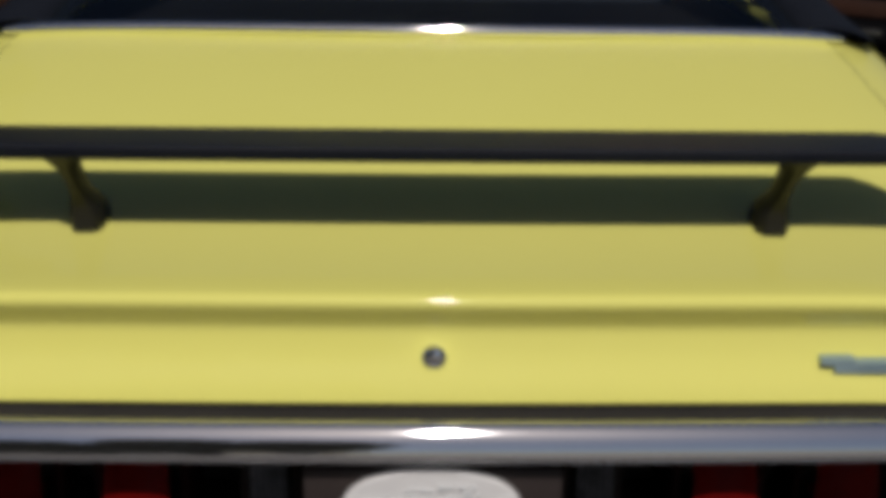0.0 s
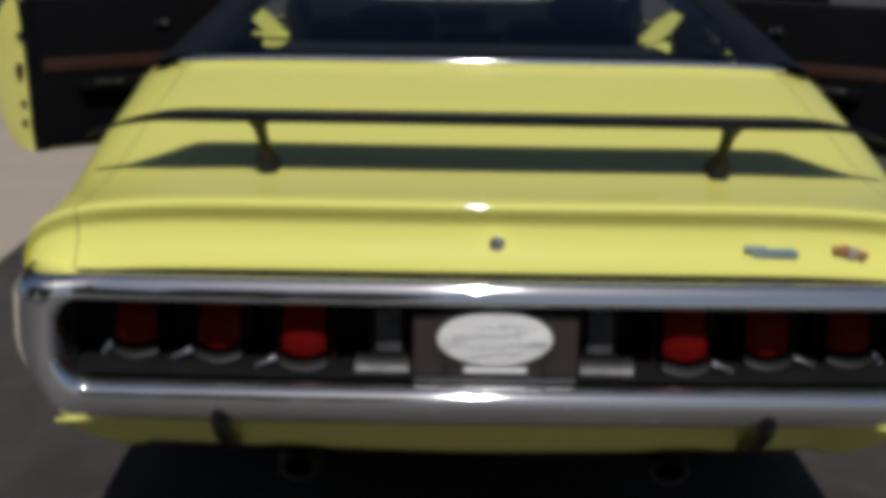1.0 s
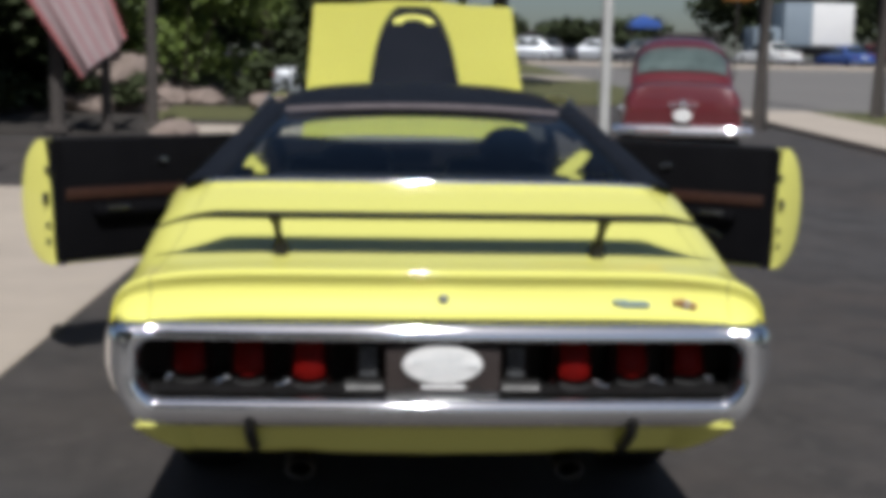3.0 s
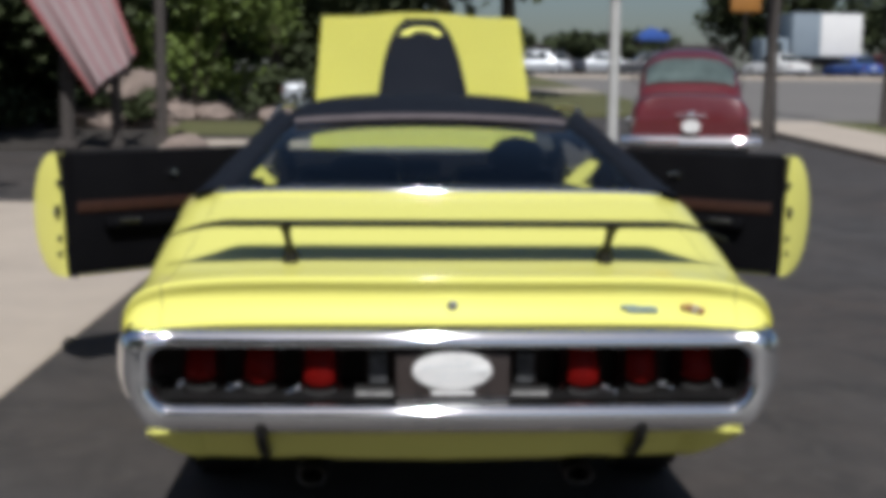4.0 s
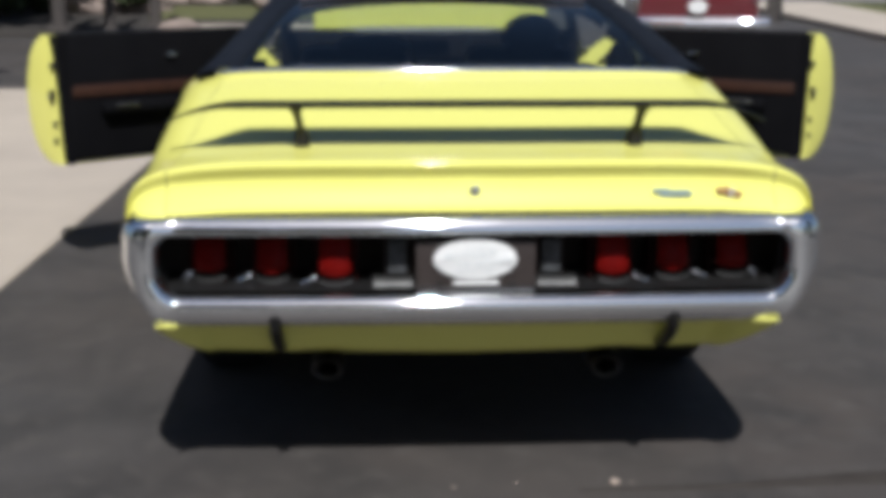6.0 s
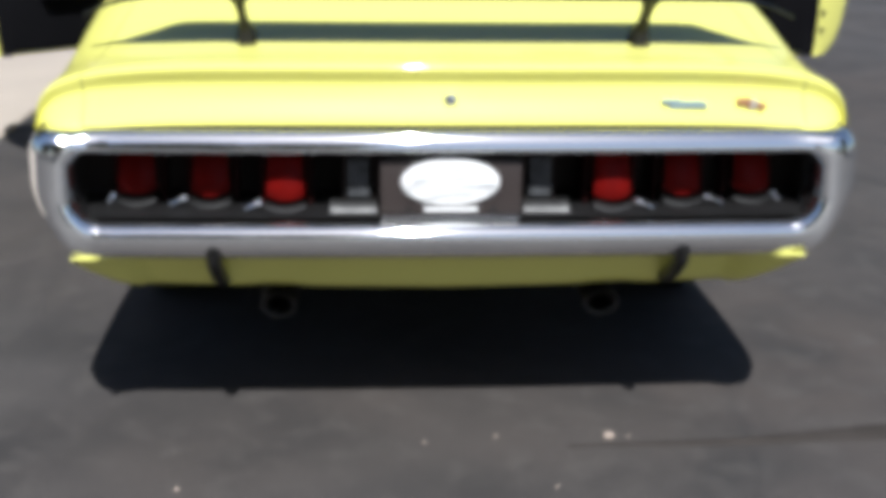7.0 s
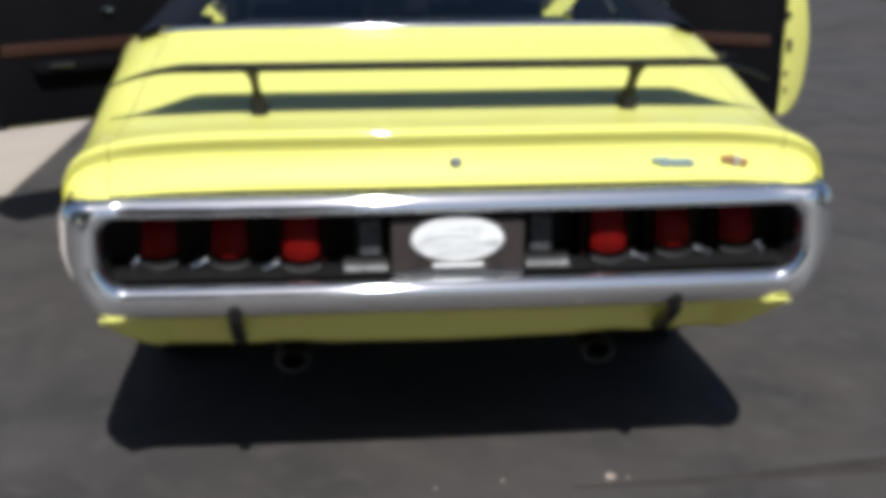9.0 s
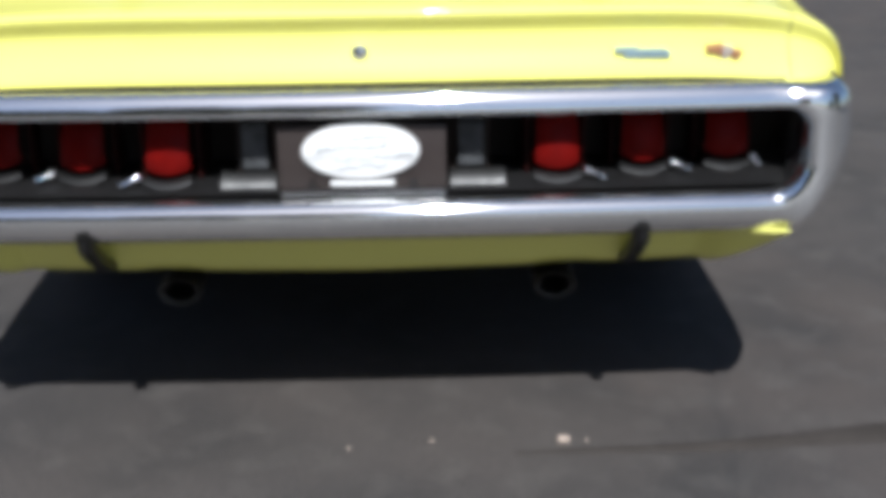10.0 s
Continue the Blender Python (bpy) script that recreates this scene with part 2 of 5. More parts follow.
# ---- mesh helpers ----
def part(name, bm, mat, parent=None, label="", smooth=True, angle=35, kind="", category="", group=""):
    """Links a bmesh as one mesh object, under a thing or part if one is given."""
    me = bpy.data.meshes.new(name)
    bmesh.ops.recalc_face_normals(bm, faces=bm.faces)
    bm.to_mesh(me)
    bm.free()
    for mm in mat if isinstance(mat, (list, tuple)) else (mat,):
        me.materials.append(mm)
    if smooth:
        me.polygons.foreach_set("use_smooth", [True] * len(me.polygons))
        me.set_sharp_from_angle(angle=radians(angle))
    ob = new(name, me)
    if parent:
        ob.parent = parent
    return tagged(ob, label, category, group, kind)


def thing(name, label, category, at=None, group=""):
    ob = new(name)
    ob.empty_display_size = 0.2
    if at is not None:
        ob.matrix_world = at
    return tagged(ob, label, category, group)


def grid(bm, rows, closed=False):
    """Quads through rows of points of equal length."""
    vs = [[bm.verts.new(p) for p in row] for row in rows]
    for a, b in zip(vs, vs[1:]):
        n = len(a)
        for i in range(n if closed else n - 1):
            q = [a[i], a[(i + 1) % n], b[(i + 1) % n], b[i]]
            if len({v.co.to_tuple(6) for v in q}) > 2:
                bm.faces.new(q)
    return vs


def box(bm, x0, x1, y0, y1, z0, z1, bevel=0.0, m=None):
    made = bmesh.ops.create_cube(bm, size=1.0)["verts"]
    for v in made:
        v.co = Vector(((x0 + x1) / 2 + v.co.x * (x1 - x0), (y0 + y1) / 2 + v.co.y * (y1 - y0), (z0 + z1) / 2 + v.co.z * (z1 - z0)))
    if bevel:
        es = list({e for v in made for e in v.link_edges})
        res = bmesh.ops.bevel(bm, geom=es, offset=bevel, segments=2, affect="EDGES", profile=0.6)
        made = list(set(v for v in made if v.is_valid) | set(res["verts"]))
    if m is not None:
        for v in made:
            v.co = m @ v.co
    return made


def tube(bm, pts, radii, n=12, squash=1.0, cap=True):
    """A round tube along points."""
    pts = [Vector(p) for p in pts]
    radii = radii if isinstance(radii, (list, tuple)) else [radii] * len(pts)
    rows = []
    for i, p in enumerate(pts):
        d = (pts[min(i + 1, len(pts) - 1)] - pts[max(i - 1, 0)]).normalized()
        side = d.cross(Vector((0, 0, 1)))
        side = side.normalized() if side.length > 1e-3 else Vector((1, 0, 0))
        up = side.cross(d)
        rows.append([p + radii[i] * (math.cos(a) * side + squash * math.sin(a) * up) for a in (2 * math.pi * k / n for k in range(n))])
    vs = grid(bm, rows, closed=True)
    if cap:
        bm.faces.new(vs[0])
        bm.faces.new(vs[-1])
    return vs


def ellipsoid(bm, c, r, n=12):
    rows = []
    for i in range(n + 1):
        a = math.pi * (i + 0.02) / (n + 0.04)
        rows.append([(c[0] + r[0] * math.sin(a) * math.cos(b), c[1] + r[1] * math.sin(a) * math.sin(b), c[2] + r[2] * math.cos(a))
                     for b in (2 * math.pi * k / (2 * n) for k in range(2 * n))])
    grid(bm, rows, closed=True)


def lerp(a, b, t):
    return a + (b - a) * t


def curve(x, pts):
    xs, ys = zip(*pts)
    return float(np.interp(x, xs, ys))


def smooth_curve(x, pts):
    """Like curve, with the corners eased."""
    return sum(curve(x + d, pts) * w for d, w in ((-0.08, 0.2), (-0.04, 0.2), (0, 0.2), (0.04, 0.2), (0.08, 0.2)))


# ---- ground ----
def rise(y):
    """Height of the ground, which climbs gently from the car park to the street."""
    return float(np.interp(y, (7.0, 14.0, 21.0, 37.0, 62.0, 74.0, 200.0), (0.0, 0.22, 0.42, 0.95, 1.75, 2.05, 4.0)))


def ease(a, b, n):
    return [lerp(a, b, k / n) for k in range(n + 1)]


bm = bmesh.new()
ys = [-600, -100, -30, -10, 0, 5, 7, 10, 14, 17.5, 21, 29, 37, 50, 62, 74, 120, 200, 400, 900, 1600]
grid(bm, [[(x, y, rise(y)) for x in (-900, -200, -50, -20, -10, -5, 0, 5, 10, 20, 50, 200, 900)] for y in ys])
part("ground", bm, ASPHALT, None, "dark worn cracked asphalt of a car park", kind="structure", category="ground", smooth=False)


def slab(name, x0, x1, y0, y1, h, mat, label, category="pavement", drop=0.14):
    """A slab that follows the ground, with its top h above it and eased edges."""
    bm = bmesh.new()
    rows = []
    stops = [y0, y0] + sorted({y0 + 0.02, y1 - 0.02, *(y for y in (7.0, 14.0, 21.0, 37.0) if y0 + 0.1 < y < y1 - 0.1)}) + [y1, y1]
    for k, y in enumerate(stops):
        edge = k in (1, len(stops) - 2)
        z = rise(y) + h - (0.012 if edge else 0.0)
        zl = rise(y) - drop
        if k in (0, len(stops) - 1):
            rows.append([(x, y, zl) for x in (x0, x0, x0 + 0.02, (x0 + x1) / 2, x1 - 0.02, x1, x1)])
        else:
            rows.append([(x0, y, zl), (x0, y, z - 0.012), (x0 + 0.02, y, z), ((x0 + x1) / 2, y, z), (x1 - 0.02, y, z), (x1, y, z - 0.012), (x1, y, zl)])
    grid(bm, rows)
    return part(name, bm, mat, None, label, kind="structure", category=category, smooth=False)


slab("pavement_left", -12.0, -2.0, 0.4, 10.6, 0.02, CONCRETE, "pale tan concrete apron beside the asphalt")
slab("pavement_garden", -4.0, -1.3, 17.5, 19.2, 0.07, CONCRETE, "pale concrete footpath in front of the lawn")
slab("garden_bed", -32.0, -1.2, 17.22, 46.0, 0.05, SOIL, "dark shaded mulch bed under trees", "ground")
slab("lawn", -4.6, -1.25, 20.6, 24.0, 0.085, GRASS, "dry green strip of lawn", "grass")
slab("road", 7.62, 150.0, 25.15, 62.0, 0.012, ROAD, "pale grey worn street", "road")
slab("pavement_right", 7.77, 9.75, 9.0, 25.05, 0.12, CONCRETE, "pale concrete footpath with a kerb")
slab("verge_right", 9.77, 40.0, 9.0, 25.1, 0.1, GRASS, "strip of grass between footpath and street", "grass")
slab("pavement_opposite", 7.62, 150.0, 62.1, 66.0, 0.14, CONCRETE, "tan footpath on the opposite side of the street")
slab("verge", -1.15, 7.5, 28.0, 61.0, 0.1, GRASS, "green grass verge beside the street", "grass")
slab("pavement_far", -1.1, 7.45, 40.5, 44.5, 0.12, KERB, "pale concrete footpath beyond the verge")

# tar seam and loose stones on the asphalt
bm = bmesh.new()
rows = []
for k in range(41):
    x = lerp(0.3, 4.4, k / 40)
    y = 0.02 + 0.08 * x - 0.02 * x * x * 0.2 + 0.02 * noise.noise((x * 2.0, 0, 0))
    w = (0.058 + 0.03 * noise.noise((x * 1.6, 5, 0)) + 0.012 * noise.noise((x * 9.0, 2, 0))) * min(1.0, 0.04 + k / 12)
    rows.append([(x, y - w, 0.001), (x, y - w * 0.7, 0.004), (x, y + w * 0.7, 0.004), (x, y + w, 0.001)])
grid(bm, rows)
part("asphalt_seam", bm, SEAM, None, "dark tar-filled seam across the asphalt", kind="structure", category="seam")
rnd = random.Random(9)
for k in range(46):
    x, y = (0.41, 0.10) if k == 0 else (rnd.uniform(-1.7, 2.6), rnd.uniform(-1.2, 0.25))
    r = 0.012 if k == 0 else rnd.uniform(0.003, 0.008)
    bm = bmesh.new()
    bmesh.ops.create_icosphere(bm, subdivisions=2, radius=1.0)
    for v in bm.verts:
        v.co *= 1 + 0.3 * noise.noise(v.co * 1.5 + Vector((k * 2.3, 0, 0)))
        v.co = Vector((v.co.x * r * 1.3, v.co.y * r, v.co.z * r * 0.7))
    ob = part("pebble", bm, SAND, None, "small pale pebble lying on the asphalt", category="stone", group="pebbles on the asphalt")
    ob.matrix_world = pose(x, y, r * 0.45, 0, 0, rnd.uniform(0, 360))

# ---- the yellow coupe ----
LIFT = 0.06
car = thing("coupe_car", "yellow coupe with black vinyl roof, its doors and hood open", "car", pose(0, 0, LIFT))
DECK = [(0.0, 0.86), (0.118, 0.882), (0.2, 0.883), (0.32, 0.886), (0.5, 0.918), (0.7, 0.963), (1.118, 1.042), (1.5, 1.03), (2.2, 0.995), (3.0, 0.98), (3.6, 0.975), (4.4, 0.93), (5.05, 0.86)]
WIDE = [(0.0, 0.954), (0.4, 0.958), (1.05, 0.948), (1.35, 0.985), (1.8, 0.965), (2.6, 0.955), (3.4, 0.965), (4.25, 0.985), (4.8, 0.965), (5.05, 0.94)]
POWER = [(0.0, 6.0), (0.4, 6.0), (1.05, 9.0), (5.1, 9.0)]
BELT = 0.60
REAR_AXLE, FRONT_AXLE, TYRE_R = 1.32, 4.24, 0.34
TAIL = [(0.118, 0.881), (0.108, 0.880), (0.102, 0.876), (0.0995, 0.870), (0.101, 0.864), (0.108, 0.852), (0.1155, 0.839), (0.117, 0.832), (0.1155, 0.825), (0.109, 0.806), (0.1025, 0.788), (0.096, 0.772), (0.090, 0.758), (0.086, 0.750), (0.11, 0.746)]


def bumper_plan(x):
    a = abs(x) / 0.96
    c = max(0.0, abs(x) - 0.87) / 0.085
    return 0.035 + 0.020 * a ** 2 + 0.024 * c ** 3


def rear_offset(x):
    a = abs(x) / 0.95
    return 0.025 * a ** 2 + 0.035 * a ** 12


def skin(x, y, z=None):
    """Body surface at x for a station y; z sets the crown height where it isn't the deck's."""
    w, n = curve(max(y, 0), WIDE), curve(max(y, 0), POWER)
    crown = smooth_curve(y, DECK) if z is None and y > 0.2 else (curve(y, DECK) if z is None else z)
    r = max(0.0, 1 - (min(abs(x), w) / w) ** n) ** (1 / n)
    off = rear_offset(x) * max(0.0, 1 - max(y - 0.14, 0) / 0.6)
    yy = y + off
    if z is not None and z < 0.80:
        yy = lerp(yy, bumper_plan(x) + 0.046, min(1.0, (0.80 - z) / 0.053) ** 1.5)
    return Vector((x, yy, BELT + (crown - BELT) * r))


def gap_x(y):
    return lerp(0.835, 0.79, min(max(y - 0.1, 0) / 1.0, 1))


def stations():
    ys = [1.10, 1.02, 0.92, 0.82, 0.72, 0.62, 0.52, 0.44, 0.37, 0.31, 0.25, 0.20, 0.165, 0.142]
    return [(y, None) for y in ys] + [(y, z) for y, z in TAIL]


def lower_edge(y, axle):
    d = 0.375 ** 2 - (y - axle) ** 2
    base = 0.3 + (min(0.29, 0.30 * max(0.0, (0.9 - y) / 0.75) ** 1.3) if y < 0.9 else 0.0)
    return max(base, 0.33 + math.sqrt(d)) if d > 0 else base


def side_profile(y, z, x_in, sgn, axle, n_top=14, n_low=8):
    w, n = curve(max(y, 0), WIDE), curve(max(y, 0), POWER)
    a0 = math.asin(min(1, (x_in / w) ** (n / 2)))
    out = []
    for i in range(n_top + 1):
        a = lerp(a0, math.pi / 2, i / n_top)
        p = skin(w * math.sin(a) ** (2 / n), y, z)
        out.append(Vector((sgn * p.x, p.y, p.z)))
    yy = out[-1].y
    low = lower_edge(yy, axle)
    for i in range(1, n_low + 1):
        zz = lerp(BELT, low, i / n_low)
        v = (BELT - zz) / 0.3
        out.append(Vector((sgn * (w - 0.015 * v - 0.06 * v * v), yy, zz)))
    return out


def decklid():
    bm = bmesh.new()
    rows = []
    for y, z in stations():
        g = gap_x(y) - 0.0012
        rows.append([skin(lerp(-g, g, i / 48), y, z) for i in range(49)])
    rows.append([p + Vector((0, 0.05, 0)) for p in rows[-1]])
    grid(bm, rows)
    return part("decklid", bm, PAINT, car, "smooth yellow boot lid with a crease and cove", angle=50)


def quarter(sgn):
    bm = bmesh.new()
    rows = []
    ys = [2.25, 2.1, 1.95, 1.8, 1.7, 1.64, 1.58, 1.5, 1.42, 1.34, 1.26, 1.18]
    for y, z in [(y, None) for y in ys] + stations():
        rows.append(side_profile(y, z, gap_x(y) + 0.0008, sgn, REAR_AXLE))
    rows.append([p + Vector((0, 0.04, 0)) for p in rows[-1]])
    grid(bm, rows)
    return part("quarter_panel", bm, PAINT, car, angle=50)


def fender(sgn):
    bm = bmesh.new()
    rows = [side_profile(y, None, 0.70, sgn, FRONT_AXLE) for y in [3.46, 3.6, 3.75, 3.87, 3.95, 4.05, 4.15, 4.25, 4.35, 4.45, 4.55, 4.62, 4.75, 4.9, 5.0, 5.06]]
    grid(bm, rows)
    return part("front_fender", bm, PAINT, car, angle=50)


decklid()
for s in (-1, 1):
    quarter(s)
    fender(s)

# dark inner shell below the lid and round the gaps
bm = bmesh.new()
rows = []
for y, z in stations():
    rows.append([skin(lerp(-0.9, 0.9, i / 30), y, z) + Vector((0, 0.012 if z else 0.0, -0.012)) for i in range(31)])
grid(bm, rows)
part("inner_shell", bm, UNDER, car)

# sills, cowl, hinge pillars, floor pan
for s in (-1, 1):
    bm = bmesh.new()
    box(bm, s * 0.80, s * 0.94, 2.2, 3.5, 0.26, 0.38, 0.02)
    part("sill", bm, PAINT, car)
    bm = bmesh.new()
    box(bm, s * 0.82, s * 0.945, 3.44, 3.5, 0.3, 0.88, 0.015)
    part("hinge_pillar", bm, PAINT, car, "yellow painted door hinge pillar")
    bm = bmesh.new()
    ends = grid(bm, [[(s * 0.79, y, 0.876), (s * 0.88, y, 0.874), (s * 0.945, y, 0.935), (s * 0.99, y, 1.0), (s * 0.945, y, 1.018), (s * 0.86, y, 0.955)] for y in (3.435, 3.47, 3.505)], closed=True)
    bm.faces.new(ends[0])
    bm.faces.new(ends[-1])
    part("cowl_side", bm, PAINT, car, "yellow painted corner at the windscreen foot")
    bm = bmesh.new()
    box(bm, s * 0.78, s * 0.93, 2.19, 2.235, 0.3, 0.97, 0.012)
    part("lock_pillar", bm, PAINT, car)
bm = bmesh.new()
box(bm, -0.79, 0.79, 3.505, 3.62, 0.3, 0.955, 0.015)
part("cowl", bm, PAINT, car)
bm = bmesh.new()
box(bm, -0.8, 0.8, 0.95, 4.95, 0.24, 0.29, 0.02)
box(bm, -0.78, 0.78, 0.24, 1.0, 0.31, 0.36, 0.02)
part("floor_pan", bm, UNDER, car)
bm = bmesh.new()
box(bm, -0.42, 0.42, 0.42, 0.92, 0.23, 0.32, 0.04)
part("fuel_tank", bm, UNDER, car)
bm = bmesh.new()
tube(bm, [(-0.7, REAR_AXLE, 0.34), (-0.2, REAR_AXLE, 0.34), (-0.12, REAR_AXLE, 0.34), (0.12, REAR_AXLE, 0.34), (0.2, REAR_AXLE, 0.34), (0.7, REAR_AXLE, 0.34)], [0.045, 0.045, 0.13, 0.13, 0.045, 0.045])
part("rear_axle", bm, UNDER, car)
bm = bmesh.new()
box(bm, -0.70, 0.70, 3.64, 5.0, 0.36, 0.40, 0.01)
box(bm, -0.72, -0.70, 3.64, 5.0, 0.38, 0.84, 0)
box(bm, 0.70, 0.72, 3.64, 5.0, 0.38, 0.84, 0)
part("engine_bay", bm, UNDER, car)
bm = bmesh.new()
box(bm, -0.9, 0.9, 5.0, 5.05, 0.42, 0.84, 0.015)
part("grille", bm, BLACK, car)


def wheel(x, y, sgn):
    bm = bmesh.new()
    prof = [(0.19, 0.10), (0.25, 0.118), (0.31, 0.12), (0.335, 0.10), (0.34, 0.05), (0.34, -0.05), (0.335, -0.10), (0.31, -0.12), (0.25, -0.118), (0.19, -0.10)]
    rows = [[(x + sgn * d, y + r * math.cos(a), TYRE_R - LIFT + r * math.sin(a)) for a in (2 * math.pi * k / 32 for k in range(32))] for r, d in prof]
    grid(bm, rows, closed=True)
    tyre = part("tyre", bm, RUBBER, car, "black rubber tyre")
    bm = bmesh.new()
    prof = [(0.195, 0.105), (0.185, 0.09), (0.17, 0.05), (0.07, 0.03), (0.06, 0.06), (0.001, 0.065)]
    rows = [[(x + sgn * d, y + r * math.cos(a), TYRE_R - LIFT + r * math.sin(a)) for a in (2 * math.pi * k / 32 for k in range(32))] for r, d in prof]
    grid(bm, rows, closed=True)
    part("rim", bm, DULL_CHROME, tyre, "steel wheel rim")


for s in (-1, 1):
    wheel(s * 0.80, REAR_AXLE, s)
    wheel(s * 0.80, FRONT_AXLE, s)


# loop bumpers
def rounded(hw, z0, z1, top_r, low_rx, low_rz, cut=1.0, n_long=40, n_side=8, n_corner=12):
    """A closed outline in x and z with round upper and elliptic lower corners, always with the same count of points."""
    corners = ((hw - top_r, z1 - top_r, top_r, top_r, 0), (-hw + top_r, z1 - top_r, top_r, top_r, 90),
               (-hw + low_rx, z0 + low_rz, low_rx, low_rz, 180), (hw - low_rx, z0 + low_rz, low_rx, low_rz, 270))
    def bend(v, a0):
        """Flattens the lower corners towards a slanted cut."""
        return v if a0 < 180 else math.copysign(abs(v) ** cut, v)

    arcs = [[(cx + rx * bend(math.cos(radians(a0 + 90 * k / n_corner)), a0), cz + rz * bend(math.sin(radians(a0 + 90 * k / n_corner)), a0)) for k in range(n_corner + 1)]
            for cx, cz, rx, rz, a0 in corners]
    pts = []
    for i, arc in enumerate(arcs):
        nxt = arcs[(i + 1) % 4][0]
        n = n_long if i in (0, 2) else n_side
        pts += arc[:-1] + [(lerp(arc[-1][0], nxt[0], k / n), lerp(arc[-1][1], nxt[1], k / n)) for k in range(n)]
    return pts


def loop_bumper():
    outer = rounded(0.951, 0.434, 0.742, 0.05, 0.12, 0.19, 1.45)
    inner = rounded(0.851, 0.531, 0.694, 0.045, 0.062, 0.062)
    ss = [-0.02, -0.005, 0.0, 0.04, 0.12, 0.25, 0.4, 0.55, 0.7, 0.82, 0.91, 0.97, 1.0, 1.0]
    top = [-0.03, -0.016, -0.004, 0.0, 0.0046, 0.0102, 0.0145, 0.0177, 0.0199, 0.0209, 0.0200, 0.016, 0.0, -0.1]
    low = [-0.30, -0.08, -0.04, -0.012, 0.004, 0.020, 0.031, 0.038, 0.041, 0.037, 0.029, 0.019, 0.008, 0.0]
    end = [-0.34, -0.06, -0.02, 0.006, 0.024, 0.032, 0.036, 0.038, 0.040, 0.039, 0.034, 0.022, -0.002, -0.1]
    rows = []
    for k, s in enumerate(ss):
        row = []
        for (xo, zo), (xi, zi) in zip(outer, inner):
            x, z = lerp(xo, xi, s), lerp(zo, zi, s)
            dx, dz = abs(xo) - abs(xi), zo - zi
            e = min(1.0, max(0.0, (abs(x) - 0.80) / 0.075))
            e = e * e * (3 - 2 * e)
            b = lerp(top[k] if dz > 0 else low[k], end[k], e)
            tuck = 0.012 * (1 - e) * (2 - k) / 2 if dz > 0 and k < 2 else 0.0
            row.append((x, bumper_plan(x) - b - 0.10 * e * (0.68 - z) * max(0.0, 1 - s) ** 0.7, z - tuck))
        rows.append(row)
    bm = bmesh.new()
    grid(bm, rows, closed=True)
    return part("rear_bumper", bm, CHROME, car, "chrome loop bumper framing the tail lamps", angle=60)


loop_bumper()

# dark strip that stands in for the shaded gap between bumper and boot lid
bm = bmesh.new()
grid(bm, [[(x, bumper_plan(x) + dy, z) for x in ease(-0.93, 0.93, 40)] for dy, z in ((0.018, 0.70), (0.02, 0.737), (0.085, 0.739), (0.12, 0.70))])
part("bumper_gap_shade", bm, UNDER, car)

# recessed lamp panel
bm = bmesh.new()
box(bm, -0.9, 0.9, 0.245, 0.26, 0.50, 0.70, 0.004)
part("lamp_panel", bm, PIT, car, "recessed black lamp panel")
bm = bmesh.new()
box(bm, -0.9, 0.9, 0.10, 0.243, 0.505, 0.54, 0.004)
part("panel_floor", bm, PIT, car)
bm = bmesh.new()
box(bm, -0.9, 0.9, 0.10, 0.243, 0.676, 0.705, 0.004)
part("panel_roof", bm, PIT, car)


bm = bmesh.new()
grid(bm, [[(x, bumper_plan(x) - 0.003, 0.5395), (x, bumper_plan(x) + 0.02, 0.5455), (x, 0.25, 0.5455)] for x in ease(-0.875, 0.875, 48)])
part("lamp_ledge", bm, BLACK, car, "black ledge below the lamps")


def panel_y(x):
    return curve(abs(x), [(0.0, 0.105), (0.212, 0.115), (0.381, 0.116), (0.556, 0.157), (0.729, 0.178), (0.9, 0.24)])


